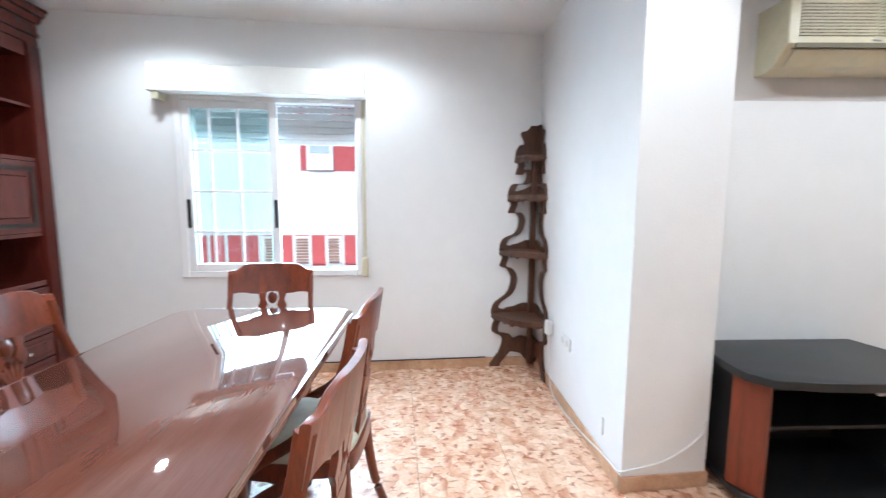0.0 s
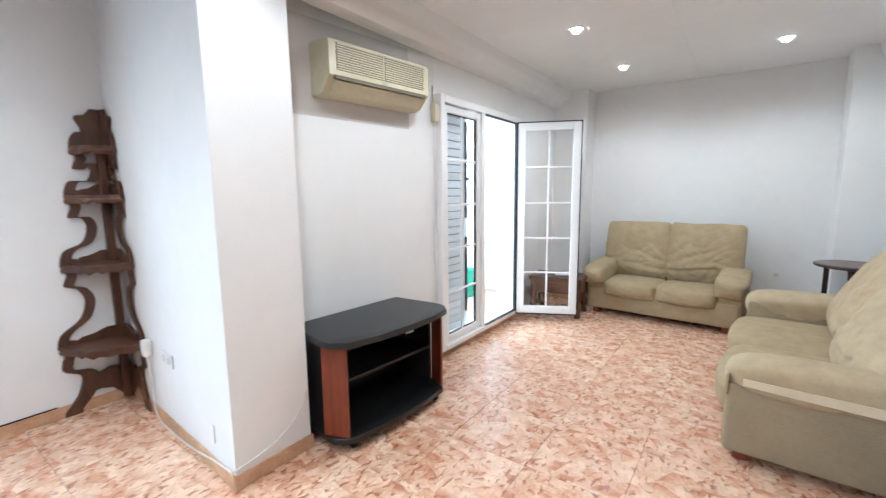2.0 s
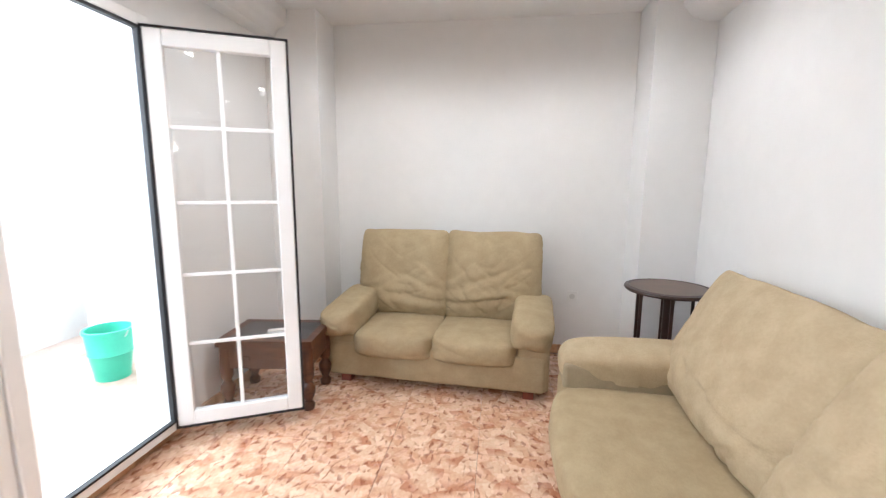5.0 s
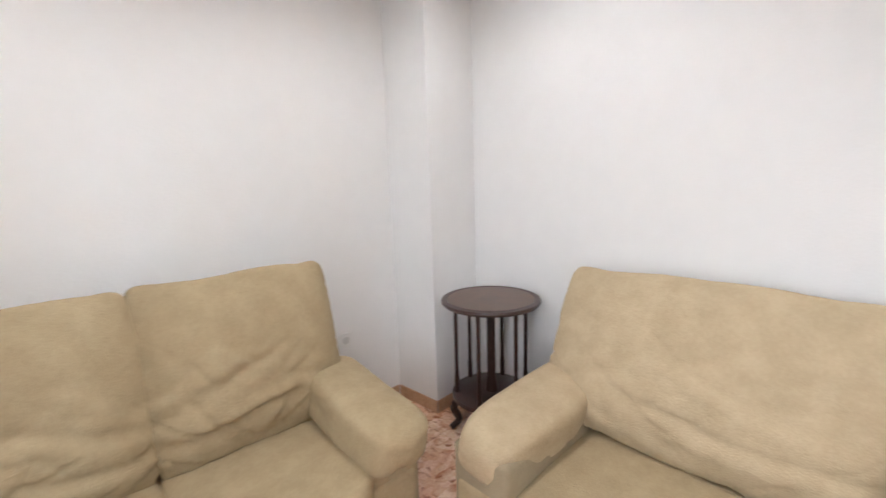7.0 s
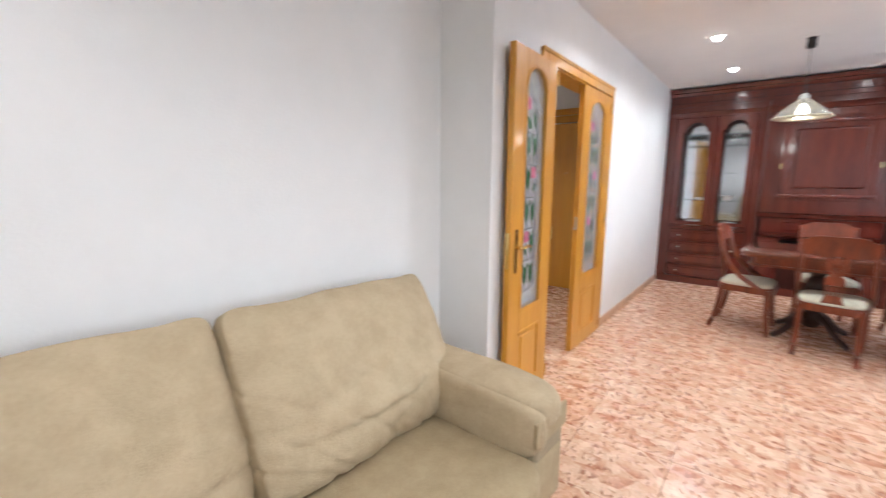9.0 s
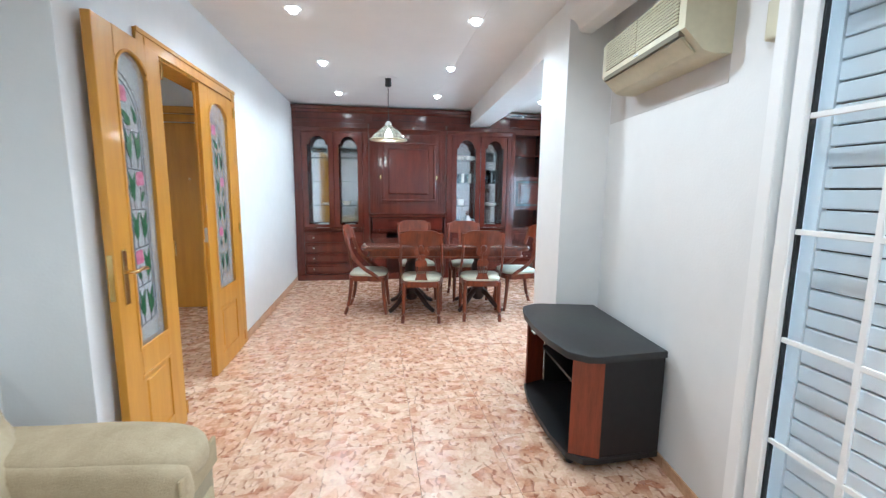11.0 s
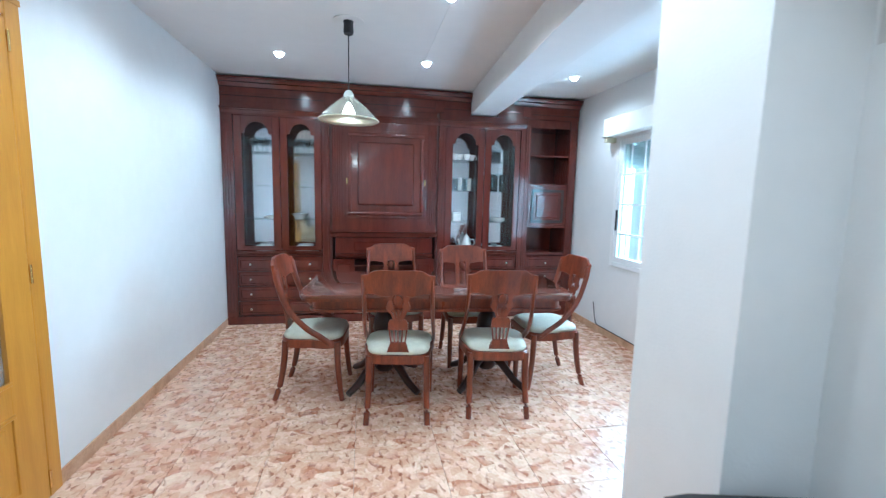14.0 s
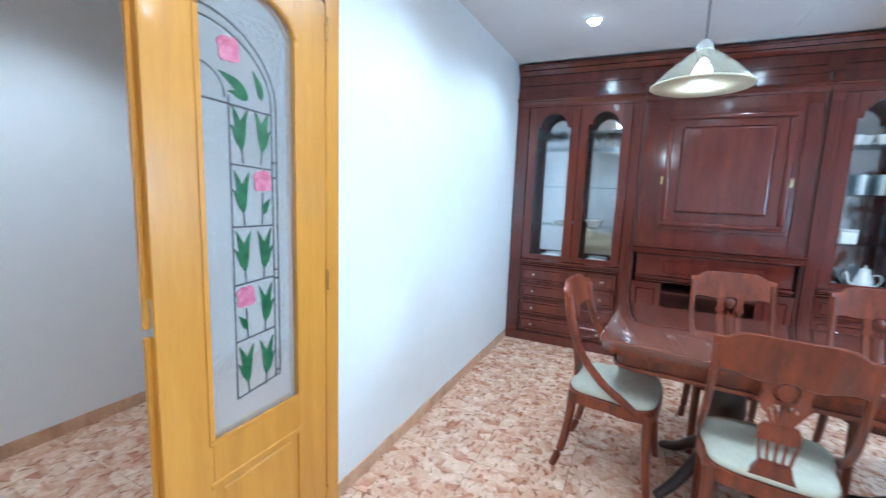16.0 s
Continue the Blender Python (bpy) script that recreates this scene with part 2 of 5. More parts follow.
def prism(pts, depth, m=None, bevel=0.0, seg=1, bm=None):
    """A flat outline in local x, y drawn out along z, then set by m."""
    bm = bm or bmesh.new()
    m = m or Matrix()
    lo = [bm.verts.new(m @ Vector((x, y, 0))) for x, y in pts]
    hi = [bm.verts.new(m @ Vector((x, y, depth))) for x, y in pts]
    n = len(pts)
    bm.faces.new(lo[::-1])
    top = bm.faces.new(hi)
    for i in range(n):
        bm.faces.new((lo[i], lo[(i + 1) % n], hi[(i + 1) % n], hi[i]))
    if bevel:
        bmesh.ops.bevel(bm, geom=list(top.edges), offset=bevel, segments=seg, affect="EDGES", profile=0.5)
    return bm


def lathe(profile, n=20, bm=None, m=None):
    """A turned shape from (radius, height) pairs round z."""
    bm = bm or bmesh.new()
    m = m or Matrix()
    rings = [[bm.verts.new(m @ Vector((r * math.cos(2 * math.pi * i / n), r * math.sin(2 * math.pi * i / n), z))) for i in range(n)] for r, z in profile]
    for a, b in zip(rings, rings[1:]):
        for i in range(n):
            bm.faces.new((a[i], a[(i + 1) % n], b[(i + 1) % n], b[i]))
    bm.faces.new(rings[0][::-1]), bm.faces.new(rings[-1])
    return bm


def tube(path, radius, n=8, bm=None, flat=1.0, up=(0, 0, 1)):
    """A rod along a path; radius may be one number or one a point; flat squeezes it across."""
    bm = bm or bmesh.new()
    path = [Vector(p) for p in path]
    rad = radius if isinstance(radius, (list, tuple)) else [radius] * len(path)
    rings = []
    for i, p in enumerate(path):
        d = (path[min(i + 1, len(path) - 1)] - path[max(i - 1, 0)]).normalized()
        u = Vector(up)
        if abs(d.dot(u)) > 0.95:
            u = Vector((0, 1, 0)) if abs(d.y) < 0.9 else Vector((1, 0, 0))
        s = d.cross(u).normalized()
        w = s.cross(d).normalized()
        rings.append([bm.verts.new(p + s * math.cos(2 * math.pi * k / n) * rad[i] + w * math.sin(2 * math.pi * k / n) * rad[i] * flat) for k in range(n)])
    for a, b in zip(rings, rings[1:]):
        for i in range(n):
            bm.faces.new((a[i], a[(i + 1) % n], b[(i + 1) % n], b[i]))
    bm.faces.new(rings[0][::-1]), bm.faces.new(rings[-1])
    return bm


def smooth_line(pts, n=6):
    """A Catmull-Rom line through the points."""
    P = [Vector(p) for p in pts]
    P = [P[0] * 2 - P[1]] + P + [P[-1] * 2 - P[-2]]
    out = []
    for i in range(1, len(P) - 2):
        a, b, c, d = P[i - 1:i + 3]
        for k in range(n):
            t = k / n
            out.append(0.5 * ((2 * b) + (c - a) * t + (2 * a - 5 * b + 4 * c - d) * t * t + (3 * b - a - 3 * c + d) * t ** 3))
    return out + [P[-2]]


def to_mesh(name, bm, mat, smooth=None):
    bmesh.ops.recalc_face_normals(bm, faces=bm.faces[:])
    me = bpy.data.meshes.new(name)
    bm.to_mesh(me)
    bm.free()
    me.materials.append(mat)
    if smooth is not None:
        me.polygons.foreach_set("use_smooth", [True] * len(me.polygons))
        me.set_sharp_from_angle(angle=radians(smooth))
    return me


def part(name, bm, mat, parent=None, label="", smooth=None):
    ob = new(name, to_mesh(name, bm, mat, smooth))
    ob.parent = parent
    return tagged(ob, label)


def thing(name, label, category, m=None, group=""):
    ob = new(name)
    ob.empty_display_size = 0.1
    if m is not None:
        ob.matrix_world = m
    return tagged(ob, label, category, group)


def structure(name, bm, mat, label, category, smooth=None):
    return tagged(part(name, bm, mat, None, label, smooth), "", category, "", "structure")


# ---- the room ----
def boxes(*bs):
    bm = bmesh.new()
    for b in bs:
        add_box(bm, *b)
    return bm


floor = structure("floor", box(-1.75, 4.05, -8.0, 0.65, -0.20, -0.012), GROUT, "polished floor of marbled salmon tiles", "floor")
structure("wall_door_side", boxes((-0.15, 0, -2.545, 0.5, 0, CEIL), (-0.15, 0, -3.86, -2.545, 2.055, CEIL), (-0.15, 0, -4.30, -3.86, 0, CEIL), (-0.65, 0, -4.46, -4.30, 0, CEIL)), PLASTER, "white painted plaster wall with the double doorway", "wall")
structure("wall_sofa_side", prism([(-0.65, -7.82), (-0.52, -7.82), (-0.335, -4.46), (-0.65, -4.46)], CEIL), PLASTER, "white painted plaster wall behind the sofa", "wall")
structure("wall_south", boxes((-0.65, 2.7, -8.0, -7.82, 0, CEIL)), PLASTER, "white painted plaster end wall", "wall")
structure("column_1", boxes((-0.5, -0.13, -7.82, -7.50, 0, CEIL)), PLASTER, "white plastered corner column", "column")
structure("column_2", boxes((2.11, 2.5, -7.82, -7.50, 0, CEIL)), PLASTER, "white plastered corner column", "column")
structure("wall_air_conditioner_side", prism([(2.5, -5.04), (2.7, -5.04), (2.86, -3.7), (2.66, -3.7)], CEIL), PLASTER, "white painted plaster wall behind the television stand", "wall")
structure("wall_balcony_side", boxes((2.5, 2.7, -6.41, -5.04, 2.075, CEIL), (2.5, 2.7, -6.41, -5.04, -0.1, 0.06), (2.5, 2.7, -7.82, -6.41, 0, CEIL)), PLASTER, "white painted plaster wall with the balcony door", "wall")
structure("pillar", prism([(2.355, -3.7), (4.04, -3.7), (4.04, -3.413), (2.355, -3.295)], CEIL), PLASTER, "white plastered pillar between the two rooms", "pillar")
structure("wall_window_side", boxes((3.85, 4.05, -0.80, 0.5, 0, CEIL), (3.85, 4.05, -3.55, -2.06, 0, CEIL), (3.85, 4.05, -2.06, -0.80, 0, 0.745), (3.85, 4.05, -2.06, -0.80, 2.02, CEIL)), PLASTER, "white painted plaster wall with the window", "wall")
structure("wall_north", boxes((-0.15, 4.05, 0.5, 0.65, 0, CEIL)), PLASTER, "white plaster wall behind the wall unit", "wall")
structure("ceiling", boxes((-1.75, 4.05, -8.0, 0.65, CEIL + 0.005, CEIL + 0.15), (-1.75, 1.899, -4.799, 0.65, CEIL, CEIL + 0.005), (1.901, 4.05, -4.799, 0.65, CEIL, CEIL + 0.005), (-1.75, 1.019, -8.0, -4.801, CEIL, CEIL + 0.005), (1.021, 4.05, -8.0, -4.801, CEIL, CEIL + 0.005)), CEILING, "white painted ceiling", "ceiling")
structure("ceiling_beam", prism([(2.3545, -3.33), (2.70, -3.33), (2.855, 0.49), (2.583, 0.49)], CEIL - 2.295, pose(0, 0, 2.295)), PLASTER, "white plastered ceiling beam", "beam")
structure("wall_hall", boxes((-1.75, -1.6, -6.0, -1.2, 0, CEIL), (-1.6, -0.15, -1.3, -1.15, 0, CEIL), (-1.6, -0.65, -6.0, -5.85, 0, CEIL)), PLASTER, "white painted hallway walls", "wall")


def soffit(name, pts, y0, y1):
    """A moulded soffit along y, drawn as an outline in x, z."""
    m = Matrix(((1, 0, 0, 0), (0, 0, 1, y0), (0, 1, 0, 0), (0, 0, 0, 1)))
    structure(name, prism(pts, y1 - y0, m), PLASTER, "white plaster cornice under the ceiling", "cornice", 40)


soffit("trim_1", [(2.5, 2.33), (2.44, 2.33), (2.415, 2.345), (2.405, 2.375), (2.38, 2.40), (2.34, 2.415), (2.325, 2.44), (2.32, CEIL), (2.5, CEIL)], -7.5, -3.7)
soffit("trim_2", [(-0.53, 2.33), (-0.42, 2.33), (-0.34, 2.36), (-0.29, 2.42), (-0.27, CEIL), (-0.53, CEIL)], -7.5, -4.46)

# ---- doors ----
def arch_piece(x0, x1, z_spring, z_top, y0, y1, rise, n=14, shoulder=0.0, bm=None):
    """The top rail of a frame whose opening ends in an arch."""
    xc, r = (x0 + x1) / 2, (x1 - x0) / 2 - shoulder
    pts = [(x0, z_top), (x0, z_spring)]
    pts += [(xc - r * math.cos(math.pi * i / n), z_spring + rise * math.sin(math.pi * i / n)) for i in range(n + 1)]
    pts += [(x1, z_spring), (x1, z_top)]
    clean = [p for i, p in enumerate(pts) if i == 0 or (abs(p[0] - pts[i - 1][0]) + abs(p[1] - pts[i - 1][1])) > 1e-5]
    return prism(clean, y1 - y0, Matrix(((1, 0, 0, 0), (0, 0, 1, y0), (0, 1, 0, 0), (0, 0, 0, 1))), bm=bm)


def arch_outline(x0, x1, z0, z_spring, rise, n=14):
    xc, r = (x0 + x1) / 2, (x1 - x0) / 2
    return [(x0, z0), (x1, z0)] + [(xc + r * math.cos(math.pi * i / n), z_spring + rise * math.sin(math.pi * i / n)) for i in range(n + 1)]


XZ = Matrix(((1, 0, 0, 0), (0, 0, 1, 0), (0, 1, 0, 0), (0, 0, 0, 1)))


def xz(y):
    m = XZ.copy()
    m[1][3] = y
    return m


LEAD = material("lead_line", (0.05, 0.05, 0.055), 0.45, 0.6, vary=0.2, scale=30)
LEAFGREEN = material("green_glass_paint", (0.02, 0.075, 0.03), 0.25, vary=0.5, scale=25, second=(0.05, 0.15, 0.06))
ROSE = material("rose_glass_paint", (0.42, 0.11, 0.18), 0.25, vary=0.5, scale=40, second=(0.60, 0.24, 0.32))


def frosted_material():
    m = bpy.data.materials.new("hammered_glass")
    m.use_nodes = True
    N, L = m.node_tree.nodes, m.node_tree.links
    b = N["Principled BSDF"]
    b.inputs["Base Color"].default_value = (0.94, 0.97, 0.98, 1)
    b.inputs["Roughness"].default_value = 0.10
    b.inputs["Transmission Weight"].default_value = 0.80
    b.inputs["IOR"].default_value = 1.2
    co, v, bp = N.new("ShaderNodeTexCoord"), N.new("ShaderNodeTexNoise"), N.new("ShaderNodeBump")
    v.inputs["Scale"].default_value, v.inputs["Detail"].default_value = 70, 2
    bp.inputs["Strength"].default_value, bp.inputs["Distance"].default_value = 0.4, 0.01
    L.new(co.outputs["Object"], v.inputs["Vector"]), L.new(v.outputs[0], bp.inputs["Height"]), L.new(bp.outputs[0], b.inputs["Normal"])
    return m


FROST = frosted_material()


def door_leaf(name, w, m, label, handle):
    """A leaf of the double door: local x from the hinge to the latch edge, z up, y through its thickness."""
    d = thing(name, label, "door", m, "double door leaves")
    T, ST, H = 0.036, 0.128, 2.035
    gx0, gx1 = ST + 0.020, w - ST - 0.018
    part("stile", box(0, gx0, -T / 2, T / 2, 0.006, H, 0.003), OAK, d)
    part("stile", box(gx1, w, -T / 2, T / 2, 0.006, H, 0.003), OAK, d)
    part("bottom_rail", box(gx0, gx1, -T / 2, T / 2, 0.006, 0.13), OAK, d)
    part("lock_rail", box(gx0, gx1, -T / 2, T / 2, 0.47, 0.60), OAK, d)
    part("top_rail", arch_piece(gx0, gx1, 1.845, H, -T / 2, T / 2, 0.115), OAK, d)
    bm = box(gx0, gx1, -0.010, 0.010, 0.13, 0.47)
    panel = part("lower_panel", bm, OAK, d)
    part("raised_field", box(gx0 + 0.03, gx1 - 0.03, -0.016, 0.016, 0.16, 0.44, 0.010, 1), OAK, panel)
    for y in (-T / 2 - 0.004, T / 2 - 0.004):
        bm = bmesh.new()
        add_box(bm, gx0 - 0.012, gx1 + 0.012, y, y + 0.008, 0.593, 0.612, 0.003, 1)
        add_box(bm, gx0 - 0.012, gx1 + 0.012, y, y + 0.008, 0.455, 0.474, 0.003, 1)
        add_box(bm, gx0 - 0.012, gx0 + 0.004, y, y + 0.008, 0.612, 1.845)
        add_box(bm, gx1 - 0.004, gx1 + 0.012, y, y + 0.008, 0.612, 1.845)
        xc, r = (gx0 + gx1) / 2, (gx1 - gx0) / 2
        arc = [(xc + (r + 0.003) * math.cos(math.pi * i / 14), y + 0.004, 1.845 + 0.115 * math.sin(math.pi * i / 14)) for i in range(15)]
        tube(arc, 0.008, 6, bm)
        part("beading", bm, OAK, d, smooth=40)
    pane = part("glass_pane", prism(arch_outline(gx0, gx1, 0.60, 1.845, 0.112), 0.005, xz(-0.0025)), FROST, d, "hammered glass pane")
    # leaded flowers on the pane, on both faces
    inner = gx0 + 0.070 * (w / 0.64)
    a, b = inner + 0.019, inner + 0.174 * (w / 0.64)
    zs = [0.695, 0.882, 1.066, 1.250, 1.440, 1.618]
    lead = bmesh.new()
    for x, z0 in ((a, zs[0] + 0.02), (b, zs[0]), (inner, zs[0] + 0.03)):
        tube([(x, 0, z0), (x, 0, zs[-1] + 0.02)], 0.0033, 6, lead)
    for i, z in enumerate(zs):
        tilt = (0.022, 0.012, 0.008, -0.002, -0.010, -0.014)[i]
        tube([(a if i else inner, 0, z + tilt), (b if i < 5 else gx1, 0, z)], 0.0033, 6, lead)
    for z in (0.735, 1.065, 1.095, 1.405, 1.455):
        tube([(inner, 0, z), (a, 0, z)], 0.0036, 6, lead)
    for x0, rise, top_x in ((inner, 0.235, gx1), (a, 0.205, gx1), (b + 0.012, 0.085, gx1)):
        tube([(x0 + (top_x - x0) * (1 - math.cos(t * math.pi / 16)), 0, zs[-1] + 0.01 + rise * math.sin(t * math.pi / 16)) for t in range(9)], 0.0033, 6, lead)
    mid, hw = (a + b) / 2, (b - a) / 2

    def blade(base, tip, width, depth):
        """A pointed leaf blade from base to tip, as an outline in x, z."""
        dx, dz = tip[0] - base[0], tip[1] - base[1]
        ln = math.hypot(dx, dz)
        nx, nz = -dz / ln, dx / ln
        pts = []
        for sgn in (1, -1):
            for i in (range(8) if sgn > 0 else range(6, 0, -1)):
                t = i / 7
                wd = 0.5 * width * math.sin(math.pi * t ** 0.75) * (1 - 0.35 * t) * sgn
                bow = 0.10 * ln * math.sin(math.pi * t) * (1 if dx > 0 else -1)
                pts.append((base[0] + dx * t + nx * (wd + bow * 0.6), base[1] + dz * t + nz * (wd + bow * 0.6)))
        part("painted_leaf", prism(pts, depth, xz(-depth / 2)), LEAFGREEN, pane, "green painted leaf")

    def sprig(x, z, k):
        blade((x, z + 0.040), (x + 0.030 * k, z + 0.172), 0.034, 0.0080)
        blade((x + 0.002 * k, z + 0.045), (x - 0.024 * k, z + 0.168), 0.030, 0.0086)
        blade((x + 0.003 * k, z + 0.050), (x + 0.036 * k, z + 0.115), 0.022, 0.0092)
        tube([(x - 0.004 * k, 0, z + 0.004), (x, 0, z + 0.045)], 0.0034, 6, lead)

    def rose(x, z, r):
        for q in range(4):
            c, t0 = r * 0.52, math.pi / 4 + q * math.pi / 2
            px, pz = x + c * math.cos(t0), z + c * math.sin(t0)
            pts = [(px + r * 0.60 * (1 + 0.10 * math.cos(3 * t + q)) * math.cos(t), pz + r * 0.60 * (1 + 0.10 * math.cos(3 * t + q)) * math.sin(t)) for t in [2 * math.pi * i / 16 for i in range(16)]]
            dp = 0.0080 + 0.0005 * q
            part("painted_petal", prism(pts, dp, xz(-dp / 2)), ROSE, pane, "pink painted petal")
        for q in range(2):
            rr = r * (0.62 - 0.28 * q)
            ring = [(x + rr * (1 + 0.14 * math.cos(4 * t + q)) * math.cos(t), 0.0, z + rr * (1 + 0.14 * math.cos(4 * t + q)) * math.sin(t)) for t in [2 * math.pi * i / 18 for i in range(17)]]
            part("petal_line", tube(ring, 0.0054, 5), material("petal_edge", (0.42, 0.08, 0.13), 0.3, vary=0.3, scale=50), pane, "", 60)

    for i, z in enumerate(zs[:-1]):
        for k in (-1, 1):
            x = mid + k * hw * 0.48
            if (i == 1 and k == 1) or (i == 3 and k == -1):
                rose(x, z + 0.143, 0.034)
                blade((x, z + 0.035), (x + 0.028 * k, z + 0.085), 0.024, 0.0080)
                tube([(x - 0.004 * k, 0, z + 0.004), (x, 0, z + 0.105)], 0.0034, 6, lead)
            else:
                sprig(x, z, k)
    rose(b - 0.005, 1.765, 0.036)
    blade((mid + 0.010, 1.640), (b + 0.030, 1.700), 0.036, 0.0080)
    blade((mid + 0.012, 1.635), (b + 0.002, 1.650), 0.026, 0.0086)
    blade((mid - 0.040, 1.645), (mid - 0.010, 1.725), 0.026, 0.0080)
    part("lead_came", lead, LEAD, pane, smooth=60)
    for z in (0.09, 1.02, 1.95):
        h = part("hinge", tube([(-0.004, T / 2 + 0.004, z - 0.04), (-0.004, T / 2 + 0.004, z + 0.04)], 0.006, 8), BRASS, d, "brass butt hinge", 60)
    if handle:
        part("latch_plate", box(w - 0.001, w + 0.002, -0.011, 0.011, 0.87, 1.07), BRASS, d, "brass latch plate")
        for sy in (-1, 1):
            y = sy * (T / 2 + 0.003)
            pl = part("handle_plate", box(w - 0.085, w - 0.047, y - 0.003, y + 0.003, 0.84, 1.085, 0.003), BRASS, d, "brass backplate")
            q = 1.0 if sy > 0 else 0.6
            lever = [(w - 0.066, y, 0.985), (w - 0.066, y + sy * q * 0.036, 0.985), (w - 0.09, y + sy * q * 0.044, 0.987), (w - 0.135, y + sy * q * 0.042, 0.990), (w - 0.175, y + sy * q * 0.036, 0.982)]
            part("lever", tube(smooth_line(lever, 5), 0.0085, 10), BRASS, pl, "brass lever handle", 60)
    else:
        part("strike_plate", box(w - 0.002, w + 0.0015, -0.012, 0.012, 0.98, 1.08), STEEL, d, "steel strike plate")
        for z0 in (0.006, 1.0):
            part("rebate_strip", box(w, w + 0.012, -T / 2, -T / 2 + 0.012, z0, z0 + (0.97 if z0 < 0.5 else 1.03)), OAK, d)
    return d


# closed leaf and the leaf folded back against the wall
door_leaf("door_leaf", 0.640, pose(0.002, -2.580, 0, 0, 0, -90),
          "closed honey-oak door leaf with leaded rose glass", False)
ang = math.atan2(-0.550, 0.016)
door_leaf("door_leaf", 0.560, Matrix.Translation((0.042, -3.815, 0)) @ Matrix.Rotation(ang, 4, "Z"),
          "honey-oak door leaf folded open, brass lever handle", True)

casing = bmesh.new()
for y0, y1 in ((-2.570, -2.493), (-3.935, -3.858)):
    add_box(casing, 0.001, 0.016, y0, y1, 0, 2.125, 0.004, 1)
    add_box(casing, -0.166, -0.151, y0, y1, 0, 2.125, 0.004, 1)
add_box(casing, 0.001, 0.016, -3.858, -2.570, 2.05, 2.125, 0.004, 1)
add_box(casing, -0.166, -0.151, -3.858, -2.570, 2.05, 2.125, 0.004, 1)
for y0, y1 in ((-2.574, -2.547), (-3.858, -3.840)):
    add_box(casing, -0.150, 0.0, y0, y1, 0, 2.05)
add_box(casing, -0.150, 0.0, -3.84, -2.574, 2.040, 2.054)
add_box(casing, 0.016, 0.022, -3.935, -2.493, 2.105, 2.130, 0.002, 1)
structure("door_frame_1", casing, OAK, "honey-oak door casing", "door frame")

hall = thing("hall_door", "closed plain honey-oak hallway door", "door", pose(-1.36, -1.302, 0))
part("slab", box(0.09, 0.95, -0.012, 0.0, 0.005, 2.03, 0.003), OAK, hall)
part("casing", boxes((0, 0.085, -0.02, 0.0, 0, 2.12), (0.955, 1.04, -0.02, 0, 0, 2.12), (0.085, 0.955, -0.02, 0, 2.04, 2.12)), OAK, hall)
part("top_moulding", box(-0.02, 1.06, -0.035, 0.0, 2.125, 2.20, 0.01), OAK, hall)
part("door_viewer", lathe([(0.014, 0), (0.014, 0.008), (0.008, 0.012)], 12, m=pose(0.52, -0.012, 1.44, 90)), BRASS, hall, "brass door viewer", 40)
for z in (0.30, 1.05, 1.85):
    part("hinge", tube([(0.092, -0.018, z - 0.05), (0.092, -0.018, z + 0.05)], 0.008, 8), RUBBER, hall, "dark hinge", 60)

# ---- window ----
win = thing("window_1", "white sliding window with grille and raised shutter", "window")
win["kind"] = "structure"
wf = bmesh.new()
for b in ((3.835, 3.90, -0.845, -0.795, 0.745, 2.02), (3.835, 3.90, -2.06, -2.015, 0.745, 2.02), (3.835, 3.90, -2.015, -0.845, 0.745, 0.79), (3.835, 3.90, -2.015, -0.845, 1.975, 2.02)):
    add_box(wf, *b, 0.004, 1)
part("window_frame", wf, PVC, win)


def sash(y0, y1, z0, z1, x, bars_h, bars_v, glass):
    fr = bmesh.new()
    w = 0.05
    for b in ((x, x + 0.028, y0, y0 + w, z0, z1), (x, x + 0.028, y1 - w, y1, z0, z1), (x, x + 0.028, y0 + w, y1 - w, z0, z0 + w), (x, x + 0.028, y0 + w, y1 - w, z1 - w, z1)):
        add_box(fr, *b, 0.003, 1)
    s = part("sash", fr, PVC, win)
    for z in bars_h:
        part("grille_bar", box(x + 0.006, x + 0.018, y0 + w, y1 - w, z - 0.009, z + 0.009, 0.002, 1), PVC, s)
    for y in bars_v:
        part("grille_bar", box(x + 0.008, x + 0.016, y - 0.009, y + 0.009, z0 + w, z1 - w, 0.002, 1), PVC, s)
    p = part("pane", box(x + 0.020, x + 0.024, y0 + w, y1 - w, z0 + w, z1 - w), glass, s)
    p.visible_shadow = False
    return s


TINT = glass_material("greenish_pane", (0.88, 0.97, 0.96))
s1 = sash(-1.475, -0.845, 0.79, 1.975, 3.842, (1.07, 1.355, 1.64), (-1.02, -1.21), TINT)
s2 = sash(-1.455, -0.86, 0.79, 1.975, 3.872, (), (), PANE)
for y in (-0.865, -1.452):
    part("catch", box(3.832, 3.842, y - 0.012, y + 0.012, 1.10, 1.30, 0.004), RUBBER, s1, "black window catch")
SHUT = material("shutter_slat", (0.55, 0.56, 0.56), 0.4, vary=0.08, scale=6)
z = 1.70
while z < 2.02:
    sl = part("shutter_slat", box(3.945, 3.957, -2.055, -0.805, z, z + 0.040, 0.005, 1), SHUT, win)
    z += 0.046
part("slat_backing", box(3.949, 3.953, -2.055, -0.805, 1.70, 1.882), SHUT, win)
for k in range(25):
    part("slat_link", box(3.949, 3.953, -2.055 + 0.05 * k, -2.035 + 0.05 * k, 1.882, 2.02), SHUT, win)
part("window_sill", box(3.90, 4.10, -2.06, -0.80, 0.715, 0.744, 0.004, 1), PVC, win)
